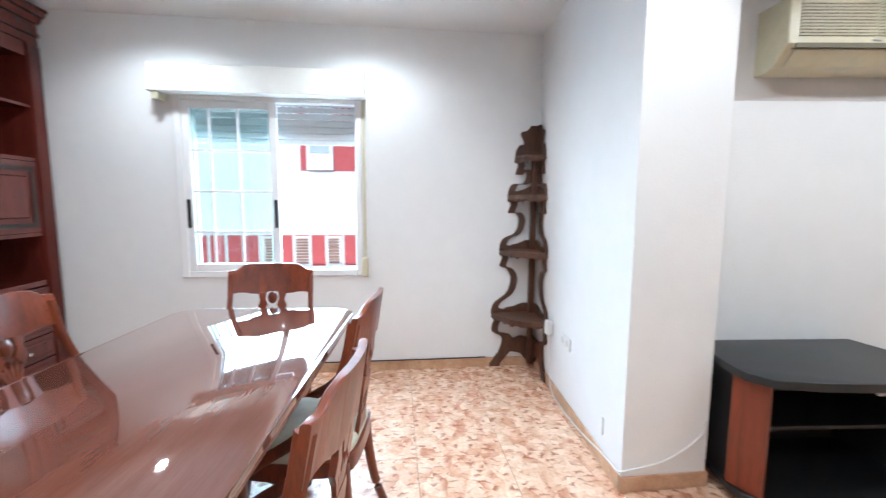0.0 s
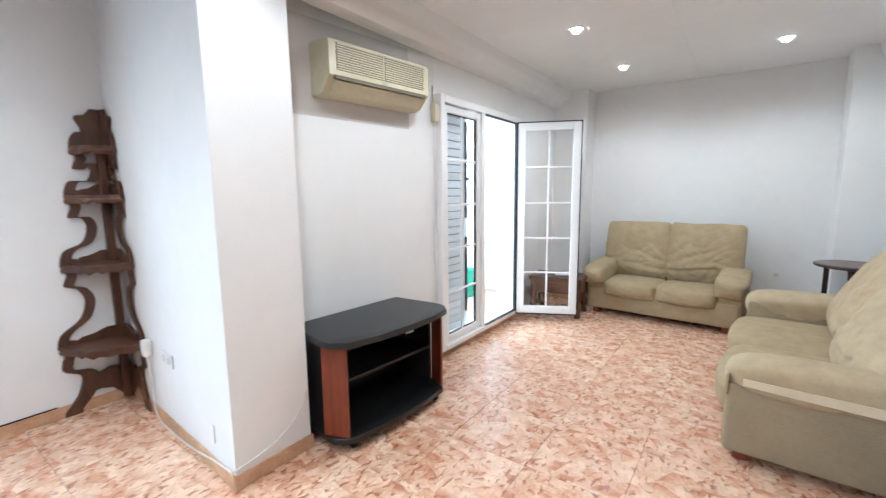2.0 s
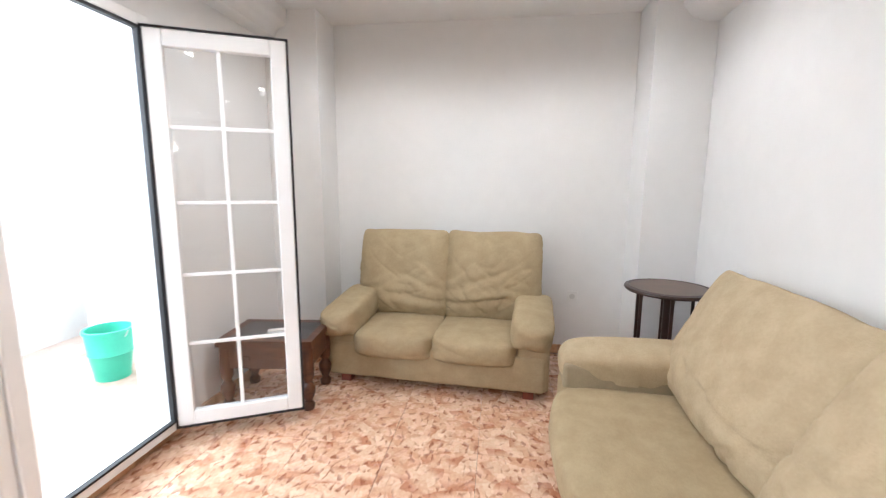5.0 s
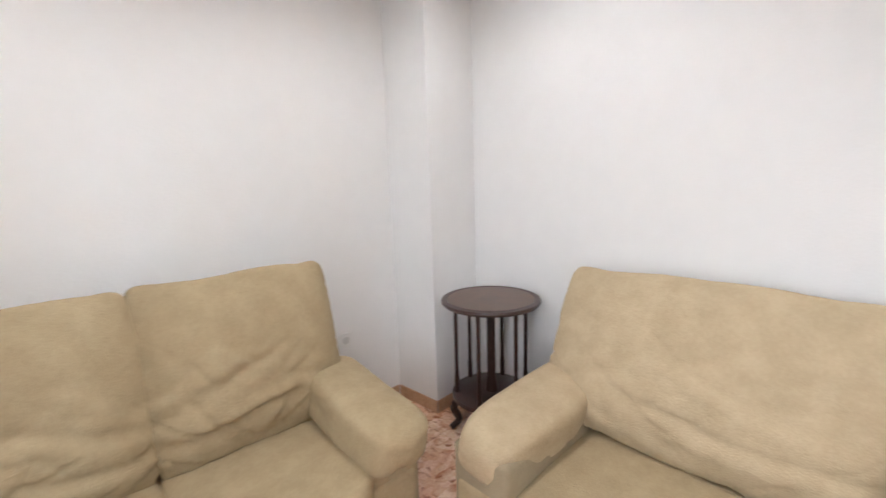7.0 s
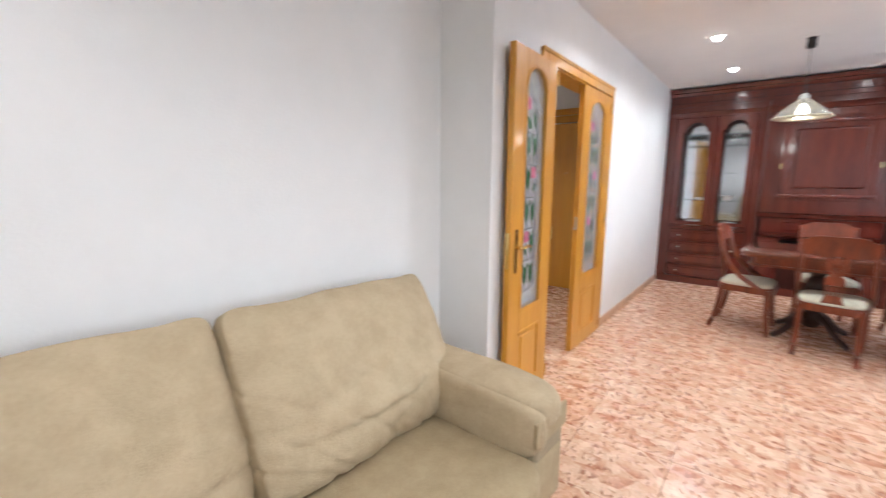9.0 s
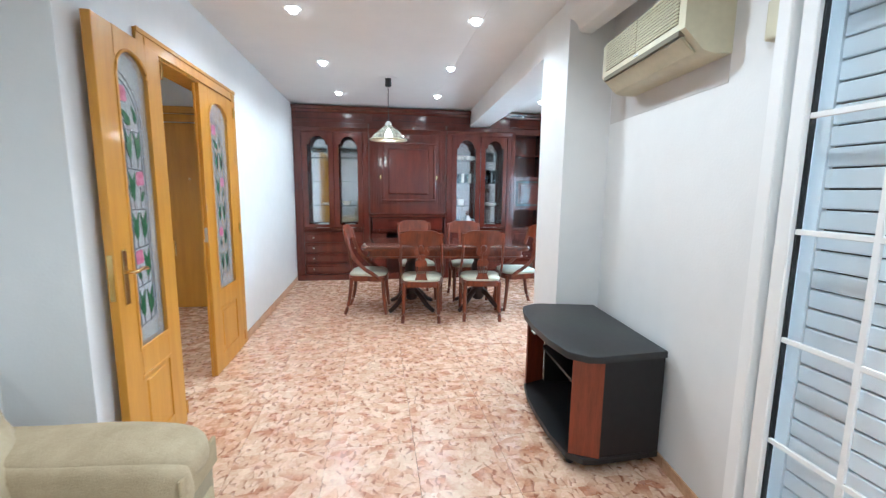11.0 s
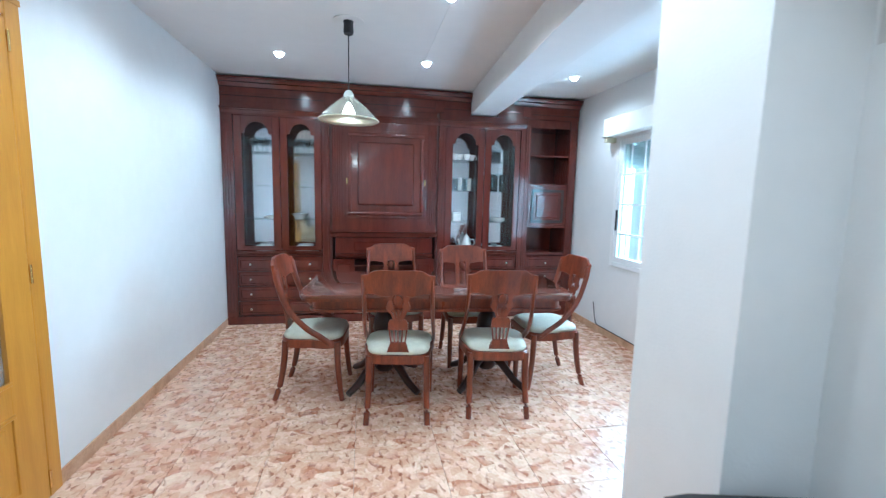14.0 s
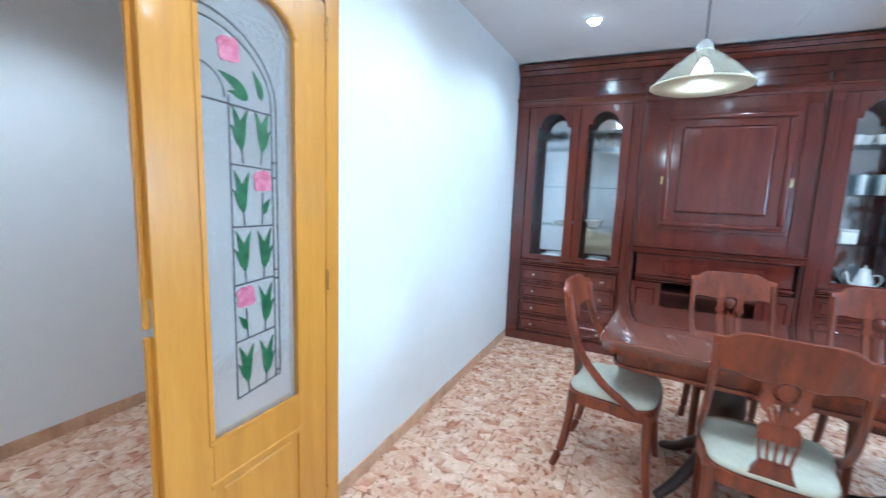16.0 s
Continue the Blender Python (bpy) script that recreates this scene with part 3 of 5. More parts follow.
bx = thing("shutter_box", "cream roller shutter box above the window", "shutter box", pose(0, 0, 0))
BOXPAINT = material("cream_box_paint", (0.74, 0.73, 0.68), 0.5, vary=0.06, scale=3, bump=0.05, bump_scale=60)
part("casing", box(3.735, 3.849, -2.09, -0.695, 2.022, 2.185, 0.006), BOXPAINT, bx)
part("lower_lip", box(3.725, 3.849, -2.095, -0.69, 2.008, 2.024, 0.003), BOXPAINT, bx)
part("end_bracket", box(3.74, 3.848, -0.76, -0.715, 1.955, 2.006, 0.006), IVORY, bx)
st = thing("shutter_strap", "cream webbing strap with a wall winder", "strap")
part("webbing", box(3.838, 3.8405, -2.088, -2.068, 0.86, 2.03), IVORY, st)
part("guide", box(3.828, 3.849, -2.095, -2.062, 2.15, 2.20, 0.004), IVORY, st)
part("winder", box(3.815, 3.849, -2.10, -2.056, 0.735, 0.885, 0.010), IVORY, st, "ivory strap winder")

# ---- balcony door ----
bd = thing("balcony_door", "white balcony door with a glazed leaf standing open", "door")
fr = bmesh.new()
for b in ((2.44, 2.53, -5.095, -5.045, 0.062, 2.07), (2.44, 2.53, -6.405, -6.345, 0.062, 2.07), (2.44, 2.53, -6.345, -5.095, 2.015, 2.07), (2.44, 2.53, -6.345, -5.095, 0.062, 0.105), (2.45, 2.52, -5.725, -5.665, 0.105, 2.015)):
    add_box(fr, *b, 0.004, 1)
part("door_frame", fr, PVC, bd)
part("seal", boxes((2.436, 2.462, -6.345, -6.331, 0.105, 2.015), (2.436, 2.462, -6.331, -5.727, 2.001, 2.015), (2.436, 2.462, -6.331, -5.727, 0.105, 0.117)), RUBBER, bd, "black door seal")


def glazed(parent, m, w, h, name, cols, rows, label="", e=0.075, inner_seal=False):
    """A glazed leaf: local x across, z up, hung at the origin."""
    bm = bmesh.new()
    for b in ((0, e, -0.022, 0.022, 0, h), (w - e, w, -0.022, 0.022, 0, h), (e, w - e, -0.022, 0.022, 0, e), (e, w - e, -0.022, 0.022, h - e, h)):
        add_box(bm, *b, 0.004, 1)
    leaf = part(name, bm, PVC, parent, label)
    leaf.matrix_local = m
    for i in range(1, cols):
        x = e + (w - 2 * e) * i / cols
        part("glazing_bar", box(x - 0.009, x + 0.009, -0.006, 0.006, e, h - e, 0.002, 1), PVC, leaf)
    for i in range(1, rows):
        z = e + (h - 2 * e) * i / rows
        part("glazing_bar", box(e, w - e, -0.0055, 0.0055, z - 0.009, z + 0.009, 0.002, 1), PVC, leaf)
    p = part("pane", box(e, w - e, 0.008, 0.012, e, h - e), PANE, leaf)
    p.visible_shadow = False
    g = bmesh.new()
    if inner_seal:
        for b in ((e, e + 0.006, -0.004, 0.014, e, h - e), (w - e - 0.006, w - e, -0.004, 0.014, e, h - e), (e + 0.006, w - e - 0.006, -0.004, 0.014, h - e - 0.006, h - e), (e + 0.006, w - e - 0.006, -0.004, 0.014, e, e + 0.006)):
            add_box(g, *b)
    else:
        for b in ((-0.010, 0, -0.024, 0.018, -0.010, h + 0.010), (w, w + 0.010, -0.024, 0.018, -0.010, h + 0.010), (0, w, -0.024, 0.018, h, h + 0.010), (0, w, -0.024, 0.018, -0.010, 0)):
            add_box(g, *b)
    part("gasket", g, RUBBER, leaf, "black rubber gasket")
    return leaf


glazed(bd, Matrix.Translation((2.485, -5.107, 0.116)) @ Matrix.Rotation(-math.pi / 2, 4, "Z"), 0.556, 1.888, "fixed_leaf", 2, 5, "", 0.052, True)
ang2 = math.atan2(-6.624 + 6.362, 1.905 - 2.440)
op = glazed(bd, Matrix.Translation((2.437, -6.362, 0.082)) @ Matrix.Rotation(ang2, 4, "Z"), 0.605, 1.93, "open_leaf", 2, 5, "white glazed leaf swung into the room")
for z in (0.25, 1.0, 1.78):
    part("hinge", tube([(-0.012, 0.026, z - 0.05), (-0.012, 0.026, z + 0.05)], 0.012, 10), PVC, op, "white hinge", 60)
part("latch", box(0.607, 0.615, -0.010, 0.010, 0.88, 1.05, 0.003), RUBBER, op, "black latch")
LOUVRE = material("pale_blue_shutter", (0.72, 0.79, 0.84), 0.45, vary=0.06, scale=5)
ls = thing("louvred_shutter", "pale blue louvred shutter outside the balcony door", "shutter", pose(2.62, -5.08, 0.11))
part("stile", box(-0.02, 0.02, -0.045, 0.0, 0, 1.93), LOUVRE, ls)
part("stile", box(-0.02, 0.02, -0.565, -0.52, 0, 1.93), LOUVRE, ls)
zz = 0.004
while zz < 1.88:
    o = part("louvre", box(-0.014, 0.010, -0.52, -0.045, 0, 0.0605, 0.004, 1), LOUVRE, ls)
    o.location = (0, 0, zz)
    zz += 0.0665
# Black sheet added so the slat gaps read as shade.
part("backing", box(0.011, 0.016, -0.52, -0.045, 0.0, 1.93), RUBBER, ls, "added black sheet painting shade between the slats")
for z0, z1 in ((0.14, 0.83), (1.0, 1.84)):
    part("bolt", box(-0.034, -0.020, -0.556, -0.530, z0, z1, 0.003), RUBBER, ls, "dark shutter bolt")
part("bolt_knob", box(-0.055, -0.034, -0.57, -0.52, 1.33, 1.36, 0.006), RUBBER, ls, "black bolt knob")
cd = thing("strap_conduit", "cream cable box and conduit beside the balcony door", "conduit", pose(2.4985, -5.02, 0))
part("junction_box", box(-0.045, 0.0, -0.025, 0.03, 1.86, 1.99, 0.008), IVORY, cd)
part("conduit", box(-0.012, 0.0, -0.018, -0.004, 0.12, 1.86, 0.003), PVC, cd)
part("cable", tube(smooth_line([(-0.02, 0.0, 1.98), (-0.012, 0.02, 2.06), (-0.01, 0.012, 2.12)]), 0.006, 6), IVORY, cd, "", 60)
for zc in (0.18, 1.02):
    part("clip", box(-0.016, 0.0, -0.026, 0.004, zc, zc + 0.04, 0.003), PVC, cd)

# balcony outside the door
BALC = material("balcony_white", (0.82, 0.82, 0.80), 0.6, vary=0.06, scale=2)
structure("balcony_floor", boxes((2.7, 4.6, -8.2, -3.7, -0.2, -0.02)), material("balcony_tile", (0.55, 0.42, 0.36), 0.5, vary=0.2, scale=6), "balcony floor tiles", "floor")
structure("balcony_wall", boxes((2.7, 4.6, -8.2, -8.05, -0.2, 2.9), (4.5, 4.6, -8.05, -3.7, -0.2, 0.95)), BALC, "white balcony wall and parapet", "wall")
bc = thing("balcony_cupboard", "tall white two-door balcony cupboard", "cupboard", pose(2.78, -8.045, -0.019))
part("carcass", box(0, 1.4, 0, 0.55, 0, 2.2, 0.004), BALC, bc)
for i in range(2):
    dd = part("cupboard_door", box(0.01 + 0.7 * i, 0.69 + 0.7 * i, 0.551, 0.57, 0.05, 2.18, 0.004), BALC, bc)
    for zk in (0.66, 1.525) if i == 0 else ():
        part("knob", lathe([(0.010, 0), (0.018, 0.015), (0.020, 0.025), (0.008, 0.03)], 10, m=pose(0.665, 0.57, zk, -90)), STEEL, dd, "small metal knob", 60)
bk = thing("bucket", "green plastic bucket on the balcony floor", "bucket", pose(3.46, -6.985, -0.019))
GREENP = material("green_plastic", (0.05, 0.42, 0.28), 0.4, vary=0.1, scale=8)
part("pail", lathe([(0.10, 0), (0.125, 0.18), (0.132, 0.19), (0.128, 0.20), (0.14, 0.34), (0.148, 0.34), (0.148, 0.36), (0.134, 0.36), (0.095, 0.02)], 20), GREENP, bk, "", 40)
part("bail_handle", tube([(0.148 * math.cos(a), 0.148 * math.sin(a) * 0.2, 0.35 - 0.10 * math.sin(a)) for a in [math.pi * i / 12 for i in range(13)]], 0.004, 6), STEEL, bk, "", 60)

# ---- street side ----
REDW = material("red_render", (0.52, 0.10, 0.10), 0.8, vary=0.15, scale=1.2, bump=0.1, bump_scale=30)
WHITEW = material("white_render", (0.82, 0.80, 0.78), 0.8, vary=0.06, scale=1.0, bump=0.1, bump_scale=30)
structure("ground", boxes((4.7, 400, -300, 300, -7.2, -7.0)), material("street_asphalt", (0.06, 0.06, 0.06), 0.9, vary=0.3, scale=2), "street below", "ground")
hs = thing("apartment_building", "red and white apartment facade across the street", "building", pose(12.5, -1.5, -7.0))
part("lower_wall", box(0, 6, -6.5, 6.2, 0, 7.4), REDW, hs)
part("upper_wall", box(0, 6, -6.5, 6.2, 7.4, 9.12), WHITEW, hs, "white rendered storey")
part("attic_wall", box(0, 6, -6.5, 1.72, 9.12, 14), REDW, hs)
part("gable_wall", box(0, 6, 1.72, 6.2, 9.12, 14), WHITEW, hs, "white rendered gable")
part("roof", box(-0.3, 6.3, -6.5, 6.2, 14, 14.25), material("roof_slab", (0.4, 0.3, 0.26), 0.8, vary=0.2, scale=2), hs)
part("balcony_slab", box(-1.0, 0.0, -6.5, 6.2, 6.35, 6.5), WHITEW, hs)
rail = part("balcony_rail", boxes((-1.0, -0.94, -6.5, 6.2, 7.46, 7.53), (-0.99, -0.95, -6.5, 6.2, 6.62, 6.67)), WHITEW, hs, "white railing")
me_bar = to_mesh("baluster", box(-0.99, -0.95, -0.03, 0.03, 6.5, 7.46), WHITEW)
for i in range(30):
    o = new("baluster", me_bar)
    o.parent, o.location = rail, (0, -5.962 + 0.405 * i, 0)
SLATB = material("brown_shutter", (0.42, 0.26, 0.20), 0.6, vary=0.2, scale=10)
for i in range(9):
    y = -4.08 + 0.83 * i
    wdw = part("window", box(-0.05, 0.0, y - 0.22, y + 0.22, 6.52, 7.36), WHITEW, hs)
    for k in range(9):
        part("slat", box(-0.075, -0.05, y - 0.16, y + 0.16, 6.60 + 0.08 * k, 6.655 + 0.08 * k), SLATB, wdw)
for i in range(3):
    y = -5.0 + 3.0 * i
    wdw = part("window", box(-0.06, 0.0, y - 0.15, y + 0.55, 9.14, 11.2), WHITEW, hs)
    part("pane", box(-0.08, -0.06, y - 0.05, y + 0.45, 9.6, 11.1), material("far_pane", (0.5, 0.55, 0.6), 0.2, vary=0.1, scale=3), wdw)

# White block added so the balcony view burns out like bright sky.
wb = thing("apartment_building", "plain white building added in place of overexposed sky", "building", pose(12.2, -31.0, -7.0))
part("wall", box(0, 6, -15, 22.8, 0, 15), WHITEW, wb)
part("roof", box(-0.2, 6.2, -15.2, 22.8, 15, 15.25), MATS["roof_slab"], wb)

# Made-up white block; sunlit, it makes the oblique window view burn out.
wc = thing("apartment_building", "tall white building added beside the red facade for a burnt-out view", "building", pose(12.3, 4.9, -7.0))
part("wall", box(0, 6, 0, 40, 0, 16), WHITEW, wc)
part("roof", box(-0.2, 6.2, 0, 40.2, 16, 16.25), MATS["roof_slab"], wc)

# ---- wall unit ----
MIRROR = material("mirror_back", (0.56, 0.60, 0.64), 0.06, 1.0)
INSIDE = material("cabinet_inside", (0.09, 0.020, 0.013), 0.4, vary=0.4, scale=4, stretch=(8, 8, 0.8))
PORC = material("white_porcelain", (0.78, 0.77, 0.72), 0.2, vary=0.04, scale=10, coat=0.4)
CRYSTAL = glass_material("drinking_glass", (0.88, 0.93, 0.95), 0.03)
KNOB = material("bright_knob", (0.85, 0.80, 0.70), 0.2, 1.0)


def knob(parent, x, y, z):
    part("knob", lathe([(0.006, 0), (0.006, 0.012), (0.011, 0.018), (0.011, 0.024), (0.004, 0.029)], 12, m=pose(x, y, z, 90)), KNOB, parent, "small bright metal knob", 50)


def moulded(parent, name, x0, x1, z0, z1, steps, y=0.0):
    """A run of moulding from (height share, projection) steps."""
    pts = [(0.05, z0)] + [(y - p, z0 + (z1 - z0) * s) for s, p in steps] + [(0.05, z1)]
    m = Matrix(((0, 0, 1, x0), (1, 0, 0, 0), (0, 1, 0, 0), (0, 0, 0, 1)))
    return part(name, prism(pts, x1 - x0, m), MAHOG, parent, smooth=35)


COVE = ((0.0, 0.0), (0.1, 0.012), (0.3, 0.014), (0.45, 0.028), (0.6, 0.034), (0.62, 0.044), (0.8, 0.058), (0.82, 0.066), (1.0, 0.066))

HEAD = tuple((h, p * 0.6) for h, p in COVE)


def fluted(parent, x0, x1, z0, z1):
    bm = box(x0, x1, -0.012, 0.02, z0, z1)
    n = max(2, int((x1 - x0) / 0.022))
    for i in range(n):
        x = x0 + (x1 - x0) * (i + 0.5) / n
        add_box(bm, x - 0.0065, x + 0.0065, -0.019, -0.010, z0 + 0.05, z1 - 0.05, 0.003, 1)
    part("pilaster", bm, MAHOG, parent)


def cabinet_drawer(u, x0, x1, z0, z1, knobs):
    d = part("drawer", box(x0, x1, -0.004, 0.02, z0, z1, 0.003, 1), MAHOG, u)
    part("drawer_lip", box(x0 + 0.010, x1 - 0.010, -0.010, -0.003, z0 + 0.010, z1 - 0.010, 0.004, 1), MAHOG, d)
    part("drawer_field", box(x0 + 0.028, x1 - 0.028, -0.019, -0.009, z0 + 0.030, z1 - 0.030, 0.007, 1), MAHOG, d)
    for x in knobs:
        knob(d, x, -0.019, (z0 + z1) / 2)


def glass_door(u, x0, x1, g0, g1, z0, z1):
    d = part("door", box(x0, g0, -0.006, 0.016, z0, z1, 0.003, 1), MAHOG, u)
    part("stile", box(g1, x1, -0.006, 0.016, z0, z1, 0.003, 1), MAHOG, d)
    part("bottom_rail", box(g0, g1, -0.0055, 0.016, z0, 0.832), MAHOG, d)
    r = (g1 - g0) / 2 - 0.03
    part("arched_rail", arch_piece(g0, g1, 2.09 - r, z1, -0.0055, 0.016, r, 16, 0.03), MAHOG, d)
    part("pane", box(g0 + 0.002, g1 - 0.002, 0.004, 0.008, 0.834, 2.088), PANE, d).visible_shadow = False
    bead = bmesh.new()
    add_box(bead, g0 - 0.012, g0 + 0.002, -0.012, -0.004, 0.825, 2.09 - r, 0.003, 1)
    add_box(bead, g1 - 0.002, g1 + 0.012, -0.012, -0.004, 0.825, 2.09 - r, 0.003, 1)
    add_box(bead, g0 - 0.012, g1 + 0.012, -0.012, -0.004, 0.820, 0.836, 0.003, 1)
    xc = (g0 + g1) / 2
    tube([(xc + (r + 0.004) * math.cos(math.pi * i / 16), -0.007, 2.09 - r + (r + 0.004) * math.sin(math.pi * i / 16)) for i in range(17)], 0.007, 6, bead)
    for s in (-1, 1):
        tube([(xc + s * (r + 0.036), -0.007, 2.09 - r), (xc + s * r, -0.007, 2.09 - r)], 0.006, 6, bead)
    part("beading", bead, MAHOG, d, smooth=40)


def display_unit(x0, x1, doors, name_label):
    u = thing("display_cabinet", name_label, "cabinet", group="wall unit")
    shell = boxes((x0, x0 + 0.02, 0.02, 0.45, 0, 2.28), (x1 - 0.02, x1, 0.02, 0.45, 0, 2.28), (x0 + 0.02, x1 - 0.02, 0.02, 0.44, 0.745, 0.765), (x0 + 0.02, x1 - 0.02, 0.02, 0.44, 2.19, 2.28), (x0 + 0.02, x1 - 0.02, 0.43, 0.45, 0.0, 2.28), (x0 + 0.02, x1 - 0.02, 0.02, 0.43, 0, 0.02))
    part("body", shell, INSIDE, u)
    part("mirror_back", box(x0 + 0.026, x1 - 0.026, 0.200, 0.208, 0.767, 2.188), MIRROR, u, "mirror-backed interior")
    # Unseen mirror strips added on both sides to brighten the interior.
    for xm in (x0 + 0.021, x1 - 0.025):
        part("mirror_side", box(xm, xm + 0.004, 0.022, 0.199, 0.767, 2.188), MIRROR, u, "added mirror strip that brightens the interior")
    part("plinth", box(x0, x1, -0.012, 0.02, 0, 0.085, 0.004), MAHOG, u)
    a, b = doors[0][0], doors[-1][1]
    fluted(u, x0 + 0.002, a - 0.002, 0.086, 2.145)
    fluted(u, b + 0.002, x1 - 0.002, 0.086, 2.145)
    moulded(u, "waist_moulding", a, b, 0.725, 0.785, COVE, 0.0)
    for dx0, dx1, g0, g1 in doors:
        glass_door(u, dx0 + 0.002, dx1 - 0.002, g0, g1, 0.788, 2.145)
    for k in range(4):
        cabinet_drawer(u, a + 0.004, b - 0.004, 0.095 + 0.158 * k, 0.247 + 0.158 * k, (a + 0.135, b - 0.125))
    moulded(u, "head_moulding", x0 + 0.001, x1 - 0.001, 2.150, 2.225, HEAD, 0.0)
    part("head_board", box(x0 + 0.001, x1 - 0.001, -0.008, 0.02, 2.147, 2.279), MAHOG, u)
    for z in (1.11, 1.46, 1.80):
        part("glass_shelf", box(x0 + 0.026, x1 - 0.026, 0.03, 0.198, z - 0.005, z), CRYSTAL, u, "glass shelf")
    return u


display_unit(0.004, 1.05, ((0.115, 0.555, 0.192, 0.482), (0.557, 0.965, 0.628, 0.895)), "mahogany display cabinet with arched glass doors and drawers")
display_unit(2.20, 3.20, ((2.285, 2.725, 2.357, 2.652), (2.727, 3.140, 2.800, 3.080)), "mahogany display cabinet holding porcelain and glasses")

cu = thing("centre_cabinet", "mahogany centre cabinet with raised panel and counter", "cabinet", group="wall unit")
part("body", boxes((1.052, 1.07, 0.0, 0.45, 0, 2.28), (2.18, 2.198, 0.0, 0.45, 0, 2.28), (1.07, 2.18, 0.43, 0.45, 0, 2.28), (1.07, 2.18, 0.03, 0.43, 0.60, 0.62)), INSIDE, cu)
part("face_board", box(1.053, 2.197, 0.004, 0.03, 0.95, 2.28), MAHOG, cu)
fl = part("flap_door", box(1.205, 2.07, -0.012, 0.004, 1.14, 2.065, 0.004), MAHOG, cu)
pf = bmesh.new()
for q in ((1.235, 2.04, 1.995, 2.035), (1.235, 2.04, 1.17, 1.21), (1.235, 1.275, 1.211, 1.994), (2.00, 2.04, 1.211, 1.994)):
    add_box(pf, q[0], q[1], -0.034, -0.010, q[2], q[3], 0.010, 3)
part("panel_frame", pf, MAHOG, fl, "", 50)
part("panel_field", box(1.335, 1.93, -0.030, -0.010, 1.28, 1.94, 0.018, 3), MAHOG, fl)
for xk in (1.222, 2.053):
    part("hinge", box(xk - 0.006, xk + 0.006, -0.017, -0.011, 1.5, 1.56), BRASS, fl)
moulded(cu, "head_moulding", 1.053, 2.197, 2.150, 2.225, HEAD, 0.0)
moulded(cu, "counter_moulding", 1.053, 2.197, 0.930, 1.010, COVE, -0.01)
part("frieze_panel", box(1.10, 2.15, -0.004, 0.02, 0.755, 0.925, 0.004), MAHOG, cu)
for i in range(2):
    part("frieze_field", box(1.30 * 1 + 0.36 * i, 1.62 + 0.36 * i, -0.014, -0.003, 0.785, 0.885, 0.008, 1), MAHOG, cu)
moulded(cu, "shelf_moulding", 1.10, 2.15, 0.700, 0.752, COVE, 0.0)
for x0, x1 in ((1.075, 1.30), (1.95, 2.175)):
    d = part("side_door", box(x0, x1, -0.004, 0.02, 0.09, 0.695, 0.003, 1), MAHOG, cu)
    part("door_field", box(x0 + 0.04, x1 - 0.04, -0.016, -0.003, 0.14, 0.645, 0.010, 1), MAHOG, d)
part("plinth", box(1.053, 2.197, -0.012, 0.02, 0, 0.085, 0.004), MAHOG, cu)
fluted(cu, 1.075, 1.19, 1.02, 2.14)
fluted(cu, 2.085, 2.175, 1.02, 2.14)

ou = thing("open_cabinet", "mahogany open shelf cabinet with a small door", "cabinet", group="wall unit")
X0, X1 = 3.202, 3.832
part("side_panel", box(X0, X0 + 0.06, 0.0, 0.45, 0, 2.28), MAHOG, ou)
part("side_panel", box(3.735, X1, 0.0, 0.45, 0, 2.28), MAHOG, ou)
part("back_panel", box(X0 + 0.061, 3.734, 0.38, 0.45, 0, 2.28), MAHOG, ou)
fluted(ou, X0 + 0.003, X0 + 0.058, 0.086, 2.27)
fluted(ou, 3.738, X1 - 0.003, 0.086, 2.27)
for z0, z1 in ((0.73, 0.765), (1.055, 1.08), (1.535, 1.56), (1.872, 1.893), (2.19, 2.279)):
    part("shelf", box(X0 + 0.06, 3.735, 0.004, 0.38, z0, z1, 0.003), MAHOG, ou)
dd = part("small_door", box(X0 + 0.062, 3.733, 0.0, 0.02, 1.082, 1.533, 0.003), MAHOG, ou)
part("door_frame", boxes((3.30, 3.70, -0.008, 0.0, 1.47, 1.50), (3.30, 3.70, -0.008, 0.0, 1.115, 1.145), (3.30, 3.33, -0.008, 0, 1.145, 1.47), (3.67, 3.70, -0.008, 0, 1.145, 1.47)), DARKWOOD, dd)
part("door_field", box(3.36, 3.64, -0.010, 0.0, 1.175, 1.44, 0.008, 1), MAHOG, dd)
for k in range(4):
    cabinet_drawer(ou, X0 + 0.062, 3.733, 0.095 + 0.158 * k, 0.247 + 0.158 * k, (3.498,))
part("plinth", box(X0, X1, -0.012, 0.0, 0, 0.085, 0.004), MAHOG, ou)

CORN = ((0.0, 0.0), (0.22, 0.0), (0.24, 0.014), (0.34, 0.014), (0.36, 0.004), (0.60, 0.004), (0.62, 0.020), (0.70, 0.034), (0.78, 0.040), (0.80, 0.056), (0.92, 0.066), (0.93, 0.076), (1.0, 0.076))
cn = thing("cabinet_cornice", "stepped mahogany cornice along the wall unit top", "cornice", group="wall unit")
moulded(cn, "moulding", 0.004, 2.552, 2.282, 2.500, CORN, 0.002)
part("top_board", box(0.004, 2.552, 0.051, 0.45, 2.282, 2.30), INSIDE, cn)
moulded(cn, "moulding", 2.862, 3.840, 2.282, 2.500, CORN, 0.002)
part("top_board", box(2.875, 3.840, 0.051, 0.45, 2.282, 2.30), INSIDE, cn)
for x in (1.05, 2.20, 3.20):
    part("corner_block", box(x - 0.05, x + 0.05, -0.022, 0.0, 2.29, 2.40, 0.005), MAHOG, cn)


